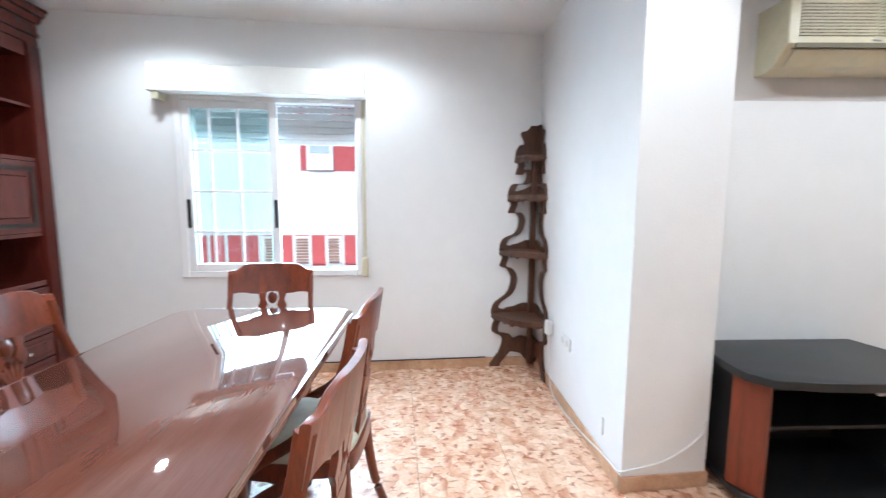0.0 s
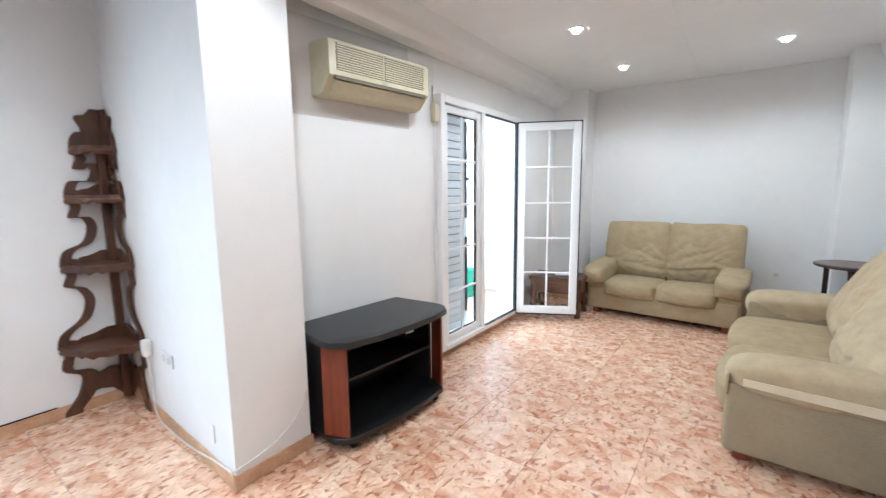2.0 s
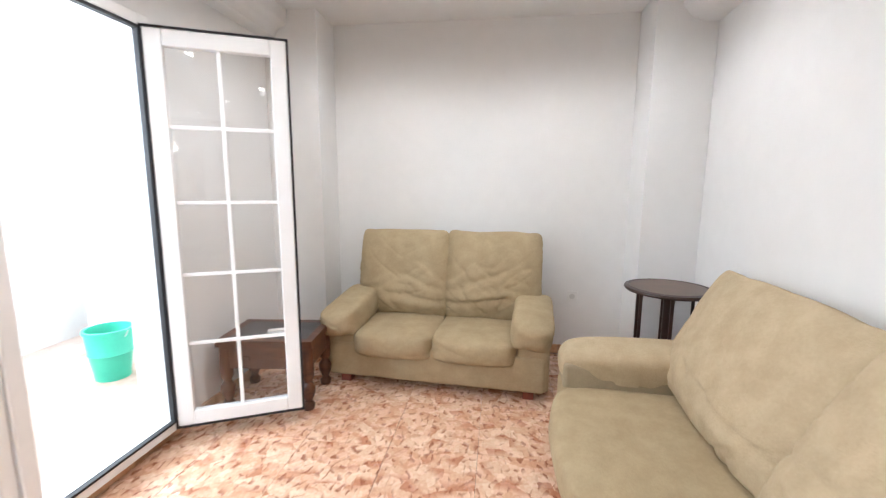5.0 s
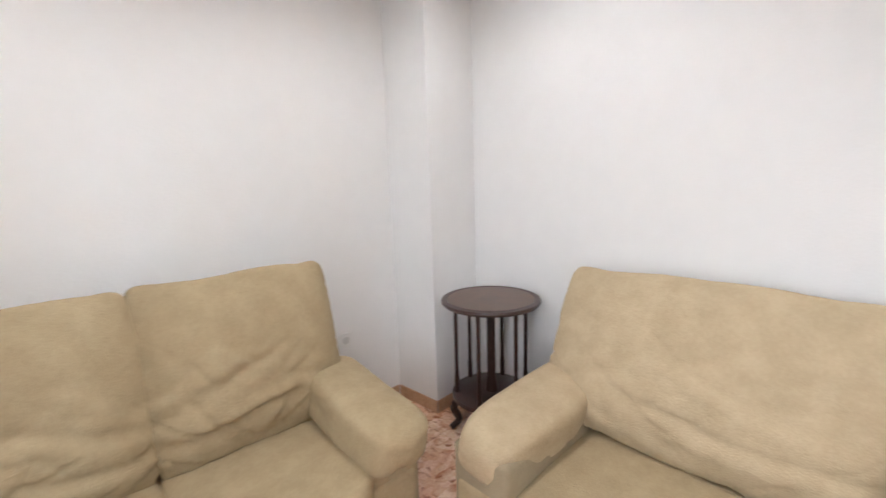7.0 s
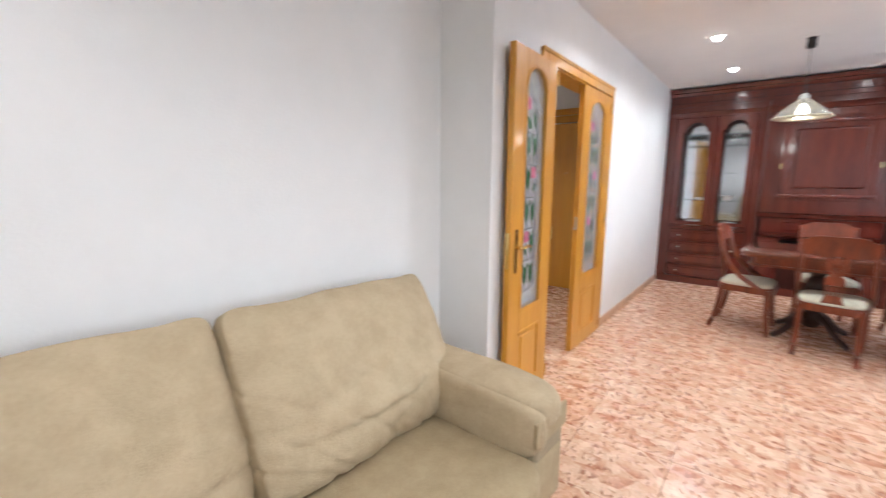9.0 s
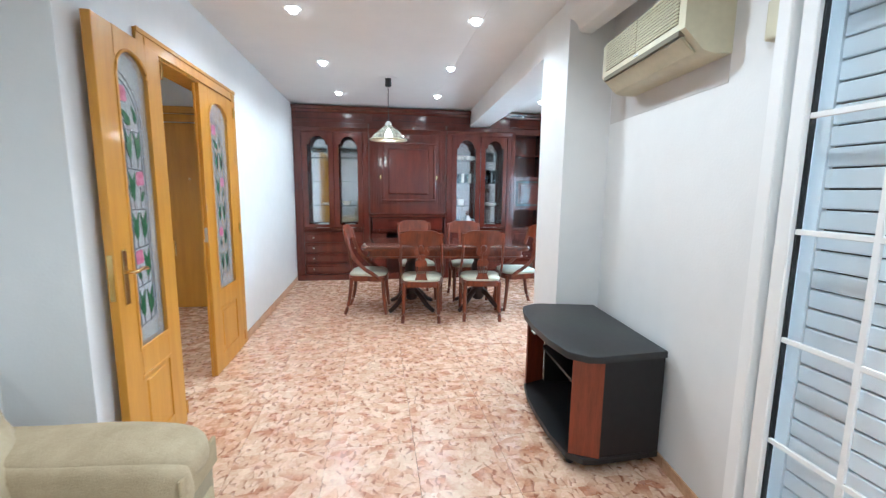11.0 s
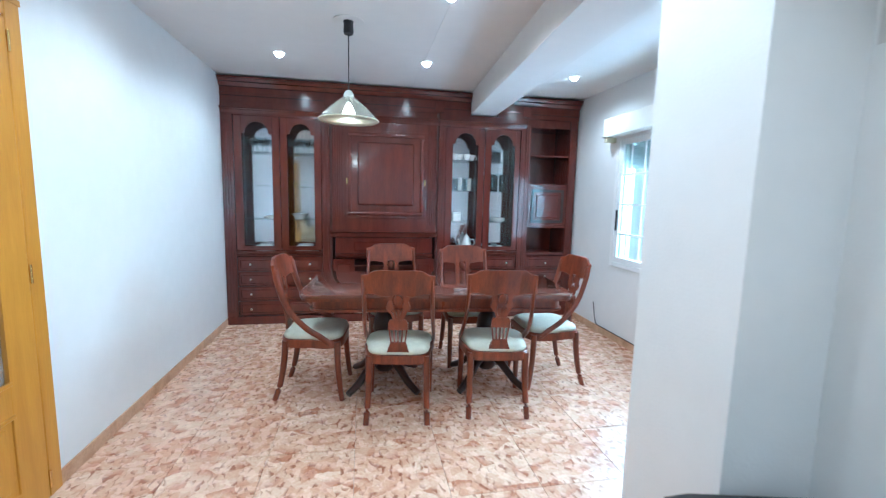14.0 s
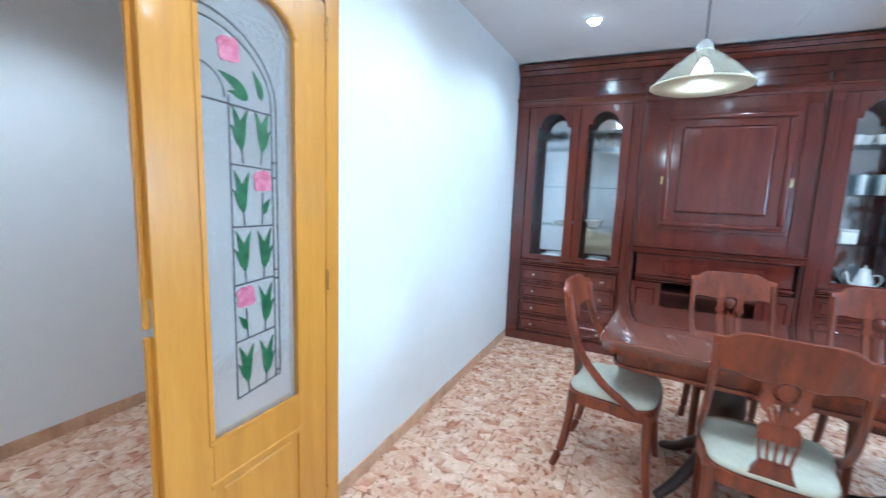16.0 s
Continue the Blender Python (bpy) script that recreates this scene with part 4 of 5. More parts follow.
# glasses and porcelain behind the glass doors
def wine_glass(x, y, z, h=0.15):
    g = thing("wine_glass", "clear stemmed wine glass on the shelf", "glass", pose(x, y, z), "glasses in the cabinet")
    part("foot", lathe([(0.028, 0), (0.028, 0.003), (0.004, 0.008), (0.004, h * 0.48)], 12), CRYSTAL, g, "", 50)
    part("bowl", lathe([(0.006, h * 0.48), (0.026, h * 0.6), (0.031, h * 0.8), (0.027, h), (0.025, h), (0.028, h * 0.8), (0.023, h * 0.62), (0.004, h * 0.5)], 14), CRYSTAL, g, "", 50)


def tumbler(x, y, z, h=0.12, mat=None):
    g = thing("tumbler", "straight drinking glass on the shelf", "glass", pose(x, y, z), "glasses in the cabinet")
    part("wall", lathe([(0.026, 0), (0.030, h), (0.028, h), (0.024, 0.006)], 14), mat or CRYSTAL, g, "", 50)


def plate_stack(x, y, z, n=4, r=0.085):
    for k in range(n):
        p = thing("plate", "white porcelain plate in a stack", "plate", pose(x, y, z + 0.009 * k), "stacked plates")
        part("dish", lathe([(r * 0.55, 0), (r * 0.6, 0.004), (r, 0.016), (r, 0.019), (r * 0.58, 0.008), (0.002, 0.007)], 20), PORC, p, "", 40)


def cup(x, y, z):
    c = thing("cup", "white porcelain cup on the cabinet shelf", "cup", pose(x, y, z), "porcelain in the cabinet")
    part("bowl", lathe([(0.022, 0), (0.024, 0.004), (0.036, 0.04), (0.040, 0.065), (0.037, 0.065), (0.033, 0.04), (0.018, 0.008)], 16), PORC, c, "", 50)
    part("handle", tube([(0.036 + 0.022 * math.sin(a), 0, 0.034 + 0.02 * math.cos(a)) for a in [math.pi * i / 8 for i in range(9)]], 0.004, 6), PORC, c, "", 60)


for i in range(6):
    wine_glass(0.22 + 0.05 * i + (0.15 if i > 4 else 0), 0.08 + 0.05 * (i % 2), 1.802)
for i in range(5):
    wine_glass(0.645 + 0.055 * i, 0.08 + 0.06 * (i % 2), 1.802)
plate_stack(0.36, 0.105, 0.767, 6)
plate_stack(0.76, 0.105, 0.767, 5)
plate_stack(0.44, 0.105, 1.112, 2, 0.08)
bw = thing("fruit_bowl", "shallow cream porcelain bowl", "bowl", pose(0.72, 0.105, 1.112))
part("dish", lathe([(0.04, 0), (0.045, 0.01), (0.07, 0.05), (0.086, 0.058), (0.07, 0.055), (0.04, 0.016)], 22), PORC, bw, "", 50)
for i in range(4):
    cup(2.40 + 0.07 * i, 0.08 + 0.05 * (i % 2), 1.802)
for i in range(3):
    tumbler(2.84 + 0.075 * i, 0.08 + 0.04 * (i % 2), 1.802, 0.13)
for i in range(5):
    tumbler(2.42 + 0.055 * i, 0.08 + 0.05 * (i % 2), 1.462, 0.14, PORC if i % 2 else CRYSTAL)
for i in range(4):
    tumbler(2.84 + 0.06 * i, 0.08 + 0.05 * (i % 2), 1.462, 0.20)
cs = thing("sugar_box", "white porcelain box with a lid", "box", pose(2.44, 0.105, 1.112))
part("body", box(-0.05, 0.05, -0.04, 0.04, 0, 0.09, 0.012), PORC, cs)
part("lid", box(-0.052, 0.052, -0.042, 0.042, 0.091, 0.105, 0.006), PORC, cs)
plate_stack(2.94, 0.105, 1.112, 4)
tp = thing("teapot", "white porcelain coffee pot", "teapot", pose(2.57, 0.105, 0.767))
part("body", lathe([(0.04, 0), (0.045, 0.006), (0.060, 0.05), (0.055, 0.10), (0.035, 0.145), (0.033, 0.16), (0.002, 0.16)], 20), PORC, tp, "", 50)
part("lid", lathe([(0.034, 0.161), (0.028, 0.175), (0.008, 0.185), (0.010, 0.197), (0.003, 0.203)], 16), PORC, tp, "", 50)
part("spout", tube(smooth_line([(-0.05, 0, 0.05), (-0.082, 0, 0.08), (-0.09, 0, 0.12), (-0.105, 0, 0.145)]), 0.010, 8), PORC, tp, "", 60)
part("handle", tube(smooth_line([(0.045, 0, 0.13), (0.085, 0, 0.135), (0.095, 0, 0.09), (0.056, 0, 0.045)]), 0.006, 8), PORC, tp, "", 60)
plate_stack(2.40, 0.105, 0.767, 3)
cup(2.85, 0.09, 0.767), cup(2.97, 0.10, 0.767)

# ---- dining table and chairs ----
TABLETOP = material("table_top", (0.165, 0.066, 0.045), 0.04, vary=0.5, scale=2.5, second=(0.13, 0.046, 0.030), stretch=(1, 9, 9), coat=1.0)
TABLETOP.node_tree.nodes["Principled BSDF"].inputs["Coat Roughness"].default_value = 0.015


def rounded_rect(w, d, r, n=5, chamfer=False):
    pts = []
    for cx, cy, a0 in ((w / 2 - r, d / 2 - r, 0), (-w / 2 + r, d / 2 - r, 90), (-w / 2 + r, -d / 2 + r, 180), (w / 2 - r, -d / 2 + r, 270)):
        for i in range(n + 1):
            a = radians(a0 + 90 * i / n)
            pts.append((cx + r * math.cos(a), cy + r * math.sin(a)))
    return pts


table = thing("dining_table", "glossy mahogany dining table on two pedestals", "table", pose(1.920, -1.612, 0, 0, 0, -4.6))
part("tabletop", prism(rounded_rect(1.80, 0.84, 0.09), 0.022, pose(0, 0, 0.740), 0.006, 2), TABLETOP, table, "glossy reflective top", 40)
part("edge_moulding", prism(rounded_rect(1.78, 0.82, 0.085), 0.022, pose(0, 0, 0.717)), WALNUT, table)
part("apron", prism(rounded_rect(1.66, 0.70, 0.07), 0.085, pose(0, 0, 0.632)), WALNUT, table)
part("apron_bead", prism(rounded_rect(1.685, 0.725, 0.075), 0.014, pose(0, 0, 0.640)), WALNUT, table)
for px in (-0.37, 0.40):
    ped = part("pedestal", lathe([(0.05, 0.10), (0.075, 0.13), (0.085, 0.20), (0.060, 0.26), (0.042, 0.29), (0.065, 0.33), (0.085, 0.42), (0.075, 0.50), (0.050, 0.55), (0.065, 0.58), (0.11, 0.631)], 20, m=pose(px, 0, 0)), DARKWOOD, table, "turned dark pedestal", 50)
    for k in range(4):
        a = math.pi / 4 + k * math.pi / 2
        line = smooth_line([(px + 0.05 * math.cos(a), 0.05 * math.sin(a), 0.21), (px + 0.13 * math.cos(a), 0.13 * math.sin(a), 0.17), (px + 0.24 * math.cos(a), 0.24 * math.sin(a), 0.075), (px + 0.34 * math.cos(a), 0.34 * math.sin(a), 0.023)], 5)
        part("foot", tube(line, [0.034 - 0.012 * i / (len(line) - 1) for i in range(len(line))], 8), DARKWOOD, ped, "curved dark foot", 60)


def dining_chair():
    """A gondola chair: front towards +y, origin on the floor."""
    c = thing("dining_chair", "polished cherry-brown dining chair with cream seat", "chair", None, "chairs round the table")
    seat = []
    for i in range(40):
        a = 2 * math.pi * i / 40
        ca, sa = math.cos(a), math.sin(a)
        w = 0.220 if sa > 0 else 0.200
        seat.append((w * math.copysign(abs(ca) ** 0.45, ca), 0.205 * math.copysign(abs(sa) ** 0.5, sa)))
    part("seat_frame", prism([(x * 1.03, y * 1.03) for x, y in seat], 0.055, pose(0, 0, 0.368), 0.006, 1), WALNUT, c, "", 40)
    bm = bmesh.new()
    rings = []
    for s, z in ((0.97, 0.424), (0.99, 0.434), (0.96, 0.450), (0.85, 0.462), (0.6, 0.469), (0.3, 0.472)):
        rings.append([bm.verts.new((x * s, y * s, z)) for x, y in seat])
    for a, b in zip(rings, rings[1:]):
        for i in range(40):
            bm.faces.new((a[i], a[(i + 1) % 40], b[(i + 1) % 40], b[i]))
    bm.faces.new(rings[-1]), bm.faces.new(rings[0][::-1])
    part("seat", bm, CREAM, c, "cream upholstered seat", 60)
    for sx in (-1, 1):
        line = smooth_line([(sx * 0.198, 0.170, 0.41), (sx * 0.200, 0.174, 0.25), (sx * 0.203, 0.188, 0.10), (sx * 0.205, 0.202, 0.0)], 5)
        part("leg", tube(line, [0.023 - 0.006 * i / (len(line) - 1) for i in range(len(line))], 8), WALNUT, c, "", 50)
        line = smooth_line([(sx * 0.176, -0.172, 0.41), (sx * 0.176, -0.182, 0.28), (sx * 0.180, -0.208, 0.12), (sx * 0.186, -0.246, 0.0)], 5)
        part("leg", tube(line, [0.023 - 0.005 * i / (len(line) - 1) for i in range(len(line))], 8), WALNUT, c, "", 50)
        line = smooth_line([(sx * 0.216, 0.125, 0.400), (sx * 0.220, 0.065, 0.448), (sx * 0.218, -0.035, 0.515), (sx * 0.210, -0.135, 0.625), (sx * 0.204, -0.195, 0.76), (sx * 0.200, -0.225, 0.90)], 6)
        part("side_rail", tube(line, 0.0205, 8, flat=0.62, up=(1, 0, 0)), WALNUT, c, "", 50)
    # top rail, bowed to the rear
    top = [(-0.216, 0.80), (-0.216, 0.922), (-0.178, 0.926), (-0.150, 0.948), (-0.118, 0.956), (0.118, 0.956), (0.150, 0.948), (0.178, 0.926), (0.216, 0.922), (0.216, 0.80)]
    bm = bmesh.new()
    n = 24

    def top_at(x):
        for (xa, za), (xb, zb) in zip(top[1:-1], top[2:-1]):
            if xa <= x <= xb:
                return za + (zb - za) * (x - xa) / max(xb - xa, 1e-6)
        return 0.922

    cols = []
    for i in range(n + 1):
        x = -0.216 + 0.432 * i / n
        yb = -0.208 - 0.035 * (1 - (x / 0.216) ** 2)
        zb = 0.802 + 0.006 * math.cos(x * 40)
        zt = top_at(x)
        cols.append([bm.verts.new((x, yb + 0.011, zb)), bm.verts.new((x, yb - 0.011, zb)), bm.verts.new((x, yb - 0.034, zt)), bm.verts.new((x, yb - 0.014, zt))])
    for a, b in zip(cols, cols[1:]):
        for k in range(4):
            bm.faces.new((a[k], a[(k + 1) % 4], b[(k + 1) % 4], b[k]))
    bm.faces.new(cols[0]), bm.faces.new(cols[-1][::-1])
    bmesh.ops.bevel(bm, geom=[e for e in bm.edges if abs(e.verts[0].co.x - e.verts[1].co.x) > 0.01], offset=0.004, segments=1, affect="EDGES")
    part("top_rail", bm, WALNUT, c, "", 40)
    # splat, leaning with the back: local u across, v up
    lean = math.atan2(0.048, 0.38)
    M = Matrix.Translation((0, -0.190, 0.432)) @ Matrix.Rotation(lean, 4, "X") @ Matrix(((1, 0, 0, 0), (0, 0, 1, -0.008), (0, 1, 0, 0), (0, 0, 0, 1)))
    sp = part("splat_base", prism([(-0.072, 0.0), (0.072, 0.0), (0.052, 0.045), (0.046, 0.075), (-0.046, 0.075), (-0.052, 0.045)], 0.016, M, 0.003), WALNUT, c)
    for k in range(5):
        u = -0.042 + 0.021 * k
        part("spindle", prism([(u - 0.0045, 0.074), (u + 0.0045, 0.074), (u * 1.25 + 0.0045, 0.158), (u * 1.25 - 0.0045, 0.158)], 0.012, M @ pose(0, 0, 0.002)), WALNUT, sp)
    part("splat_block", prism([(-0.060, 0.157), (0.060, 0.157), (0.058, 0.20), (0.048, 0.222), (-0.048, 0.222), (-0.058, 0.20)], 0.016, M, 0.003), WALNUT, c)
    for k in range(5):
        u = -2 + k
        part("carved_leaf", prism([(0.012 * u - 0.006, 0.221), (0.012 * u + 0.006, 0.221), (0.022 * u + 0.011, 0.268), (0.027 * u + 0.003, 0.298 - 0.004 * u * u), (0.020 * u - 0.008, 0.268)], 0.012, M @ pose(0, 0, 0.002), 0.002), WALNUT, sp)
    for s in (-1, 1):
        part("carved_scroll", prism([(s * 0.050, 0.262), (s * 0.074, 0.300), (s * 0.060, 0.335), (s * 0.074, 0.372), (s * 0.030, 0.378), (s * 0.036, 0.335), (s * 0.022, 0.306)], 0.016, M, 0.002), WALNUT, sp)
    part("carved_boss", prism([(0.024 * math.cos(a), 0.345 + 0.032 * math.sin(a)) for a in [2 * math.pi * i / 14 for i in range(14)]], 0.018, M @ pose(0, 0, -0.001), 0.004), WALNUT, sp, "", 50)
    return c


chair = dining_chair()
chair.matrix_world = pose(1.629, -1.952, 0, 0, 0, -8)
for x, y, rz in ((2.264, -1.972, -8), (1.655, -1.090, 184), (2.285, -1.185, 182), (1.075, -1.606, -96), (2.775, -1.645, 91)):
    copy_thing(chair, pose(x, y, 0, 0, 0, rz))

# ---- pendant lamp and downlights ----
GLOW = material("bulb_glow", (1.0, 0.95, 0.88), 0.3, emit=25.0)
LACE = bpy.data.materials.new("lace_glass")
LACE.use_nodes = True
N, L = LACE.node_tree.nodes, LACE.node_tree.links
b = N["Principled BSDF"]
b.inputs["Base Color"].default_value, b.inputs["Roughness"].default_value = (0.34, 0.33, 0.28, 1), 0.3
b.inputs["Transmission Weight"].default_value = 0.0
co, v, rp = N.new("ShaderNodeTexCoord"), N.new("ShaderNodeTexVoronoi"), N.new("ShaderNodeMapRange")
v.inputs["Scale"].default_value = 55
rp.inputs[1].default_value, rp.inputs[2].default_value, rp.inputs[3].default_value, rp.inputs[4].default_value = 0.2, 0.5, 0.05, 0.36
tr, mx, trn, mx2 = N.new("ShaderNodeBsdfTransparent"), N.new("ShaderNodeMixShader"), N.new("ShaderNodeBsdfTranslucent"), N.new("ShaderNodeMixShader")
trn.inputs[0].default_value = (0.45, 0.44, 0.40, 1)
mx2.inputs[0].default_value = 0.25
L.new(co.outputs["Object"], v.inputs["Vector"]), L.new(v.outputs["Distance"], rp.inputs[0]), L.new(rp.outputs[0], mx.inputs[0])
L.new(b.outputs[0], mx2.inputs[1]), L.new(trn.outputs[0], mx2.inputs[2])
L.new(tr.outputs[0], mx.inputs[1]), L.new(mx2.outputs[0], mx.inputs[2]), L.new(mx.outputs[0], N["Material Output"].inputs[0])
pl = thing("pendant_lamp", "pendant lamp with lit bulb and lacy conical shade", "lamp", pose(1.297, -1.608, 0))
part("ceiling_rose", lathe([(0.028, CEIL - 0.085), (0.034, CEIL - 0.07), (0.030, CEIL - 0.02), (0.036, CEIL - 0.001)], 16), RUBBER, pl, "black ceiling rose", 50)
part("ceiling_medallion", lathe([(0.10, CEIL - 0.004), (0.10, CEIL - 0.001)], 24), PLASTER, pl, "faint white plaster disc")
part("cord", tube([(0, 0, 2.06), (0, 0, CEIL - 0.08)], 0.0035, 6), RUBBER, pl)
part("cap", lathe([(0.034, 2.035), (0.032, 2.055), (0.018, 2.075), (0.006, 2.08)], 16), material("grey_cap", (0.45, 0.45, 0.42), 0.4, vary=0.1, scale=20), pl, "", 50)
sh = part("shade", lathe([(0.034, 2.036), (0.075, 2.005), (0.135, 1.955), (0.185, 1.905), (0.200, 1.885), (0.198, 1.882), (0.182, 1.902), (0.132, 1.952), (0.072, 2.002), (0.030, 2.033)], 36), LACE, pl, "cream lacy glass shade", 50)
part("rim", lathe([(0.197, 1.876), (0.203, 1.880), (0.203, 1.886), (0.197, 1.888)], 36), IVORY, sh, "", 50)
part("bulb", lathe([(0.008, 2.0), (0.018, 1.985), (0.036, 1.95), (0.042, 1.925), (0.034, 1.898), (0.016, 1.884), (0.003, 1.881)], 16), material("soft_bulb", (1.0, 0.93, 0.82), 0.3, emit=9.0), pl, "glowing round bulb", 60)
lamp("POINT", "pendant_light", pose(1.297, -1.608, 1.845), 3.5, (1.0, 0.93, 0.82), radius=0.05)


def downlight():
    d = thing("downlight", "lit recessed downlight with a white rim", "downlight", None, "recessed downlights")
    part("rim", lathe([(0.040, -0.001), (0.050, -0.006), (0.056, -0.005), (0.058, -0.0005)], 24), PVC, d, "", 40)
    part("lens", lathe([(0.001, -0.034), (0.016, -0.031), (0.028, -0.021), (0.034, -0.010), (0.0395, -0.001)], 20), GLOW, d, "glowing domed lens", 60)
    return d


# The entry at x -0.85 is an unseen lamp, added to brighten the hallway.
SPOTS = ((0.716, -0.814), (1.926, -0.877), (0.681, -2.068), (1.885, -2.112), (3.324, -0.827), (1.590, -6.870), (0.375, -6.840), (1.650, -5.658), (0.637, -3.248), (1.857, -3.279), (3.35, -2.10), (-0.85, -2.9), (1.75, -4.46))
dl = downlight()
dl.matrix_world = pose(*SPOTS[0], CEIL)
for x, y in SPOTS[1:]:
    copy_thing(dl, pose(x, y, CEIL))
# Second unseen hallway lamp, also added for brightness.
copy_thing(dl, pose(-0.85, -4.6, CEIL))
for x, y in SPOTS + ((-0.85, -4.6),):
    # Negative x: the added hallway lamps, with their own power and cone.
    lamp("SPOT", "downlight_beam", pose(x, y, CEIL - 0.06), SPOT_W if x > 0 else 46, (1.0, 0.97, 0.94), radius=0.035, spot=162 if x > 0 else 130)

# ---- corner shelf ----
cs = thing("corner_shelf", "scrolled dark wooden corner shelf with four tiers", "shelf", pose(3.838, -3.384, 0, 0, 0, -2))
TIERS = ((0.43, 0.345), (0.925, 0.288), (1.335, 0.230), (1.625, 0.180))


def scroll_rim():
    """The wavy outer edge of a side board, foot to crest, with a horn under each tier."""
    rim = [(0.355, 0.0), (0.345, 0.035), (0.285, 0.11), (0.258, 0.19), (0.265, 0.245), (0.335, 0.285)]
    for (z, u), nxt in zip(TIERS, TIERS[1:] + ((1.77, 0.135),)):
        h = nxt[0] - z
        rim += [(u - 0.012, z - 0.09), (u - 0.022, z - 0.055), (u, z + 0.0), (u - 0.008, z + 0.055), (u - 0.035, z + 0.095)]
        if h > 0.2:
            rim += [(u - 0.095 - 0.05 * h, z + 0.33 * h), (u - 0.125 - 0.05 * h, z + 0.55 * h), (nxt[1] - 0.060, z + 0.70 * h), (nxt[1] - 0.006, nxt[0] - 0.125)]
    return rim + [(0.125, 1.705), (0.118, 1.745), (0.140, 1.79), (0.135, 1.815), (0.095, 1.825), (0.065, 1.862)]


def rim_inner(u, z):
    """How far the board reaches in from its outer edge."""
    if z > 1.64:
        return 0.003
    for zt, _ in TIERS[:3]:
        if abs(z - zt) < 0.03:
            return u - 0.10
    return u - (0.050 if z > 0.27 else 0.085)


RIM = scroll_rim()
for side in (0, 1):
    wave = smooth_line([(u, v, 0) for u, v in RIM], 4)
    m = Matrix(((0, 0, -1, 0), (1, 0, 0, 0), (0, 1, 0, 0), (0, 0, 0, 1))) if side == 0 else Matrix(((-1, 0, 0, 0), (0, 0, 1, 0), (0, 1, 0, 0), (0, 0, 0, 1)))
    bm = bmesh.new()
    rows = []
    for p in wave:
        rows.append([bm.verts.new(m @ Vector((u, p.y, w))) for u, w in ((p.x, 0.0), (rim_inner(p.x, p.y), 0.0), (rim_inner(p.x, p.y), 0.018), (p.x, 0.018))])
    for p, q in zip(rows, rows[1:]):
        for k in range(4):
            bm.faces.new((p[k], p[(k + 1) % 4], q[(k + 1) % 4], q[k]))
    bm.faces.new(rows[0]), bm.faces.new(rows[-1][::-1])
    part("scrolled_side", bm, CARVED, cs, "", 40)
    foot = [(0.0, 0.02), (0.06, 0.05), (0.11, 0.105), (0.17, 0.12), (0.24, 0.11), (0.27, 0.14), (0.24, 0.235), (0.17, 0.225), (0.11, 0.245), (0.05, 0.232), (0.0, 0.245)]
    part("foot_board", prism(foot, 0.0165, m), CARVED, cs)
    for z, r in TIERS[:3]:
        crest = [(0.01, z + 0.012), (r * 0.80, z + 0.012), (r * 0.66, z + 0.045), (r * 0.5, z + 0.052), (r * 0.3, z + 0.078), (0.01, z + 0.080)]
        part("gallery_board", prism(crest, 0.0165, m), CARVED, cs)
part("post", box(-0.062, -0.0185, 0.0185, 0.062, 0.03, 1.64, 0.005), CARVED, cs)
for z, r in TIERS:
    arc = [(0.0, 0.0)] + [(-(r - 0.008 + 0.010 * math.cos(8 * a)) * math.cos(a), (r - 0.008 + 0.010 * math.cos(8 * a)) * math.sin(a)) for a in [math.pi / 2 * i / 14 for i in range(15)]]
    sb = part("shelf_board", prism(arc, 0.018, pose(0, 0, z - 0.006), 0.005), CARVED, cs, "", 40)
    part("shelf_apron", tube([(p[0] * 0.95, p[1] * 0.95, z - 0.020 - 0.008 * math.cos(9 * i)) for i, p in enumerate(arc[1:])], 0.015, 6, flat=1.3), CARVED, sb, "", 50)

# ---- television stand ----
tv = thing("tv_stand", "black bow-fronted television stand with cherry posts", "tv stand", pose(2.557, -4.18, 0, 0, 0, -4))
OUT = [(0.0, 0.405), (-0.34, 0.455), (-0.41, 0.448), (-0.485, 0.385), (-0.520, 0.22), (-0.532, 0.0), (-0.520, -0.22), (-0.485, -0.385), (-0.41, -0.448), (-0.34, -0.455), (0.0, -0.405)]


def plan(scale_x, scale_y, cut=0.0):
    return [(x * scale_x - cut, y * scale_y) for x, y in OUT]


part("top", prism(plan(1, 1), 0.034, pose(0, 0, 0.576), 0.006, 2), BLACKTOP, tv, "black textured laminate top", 40)
part("base", prism([(0.0, 0.392), (-0.34, 0.436), (-0.40, 0.430), (-0.462, 0.368), (-0.488, 0.20), (-0.496, 0.0), (-0.488, -0.20), (-0.462, -0.368), (-0.40, -0.430), (-0.34, -0.436), (0.0, -0.392)], 0.03, pose(0, 0, 0.055), 0.004, 1), BLACK, tv)
for s in (-1, 1):
    part("side_panel", prism([(-0.315, s * 0.411 - 0.01), (-0.315, s * 0.411 + 0.01), (0, s * 0.380 + 0.01), (0, s * 0.380 - 0.01)][::1 if s < 0 else -1], 0.489, pose(0, 0, 0.086)), BLACK, tv)
    a, b_ = Vector((-0.317, s * 0.424)), Vector((-0.448, s * 0.366))
    nrm = Vector((b_.y - a.y, a.x - b_.x)).normalized() * 0.012
    part("front_post", prism([tuple(a), tuple(b_), tuple(b_ + nrm * s), tuple(a + nrm * s)], 0.489, pose(0, 0, 0.086)), CHERRY, tv, "cherry-coloured corner post")
part("back_panel", box(-0.012, -0.001, -0.368, 0.368, 0.086, 0.575), BLACK, tv)
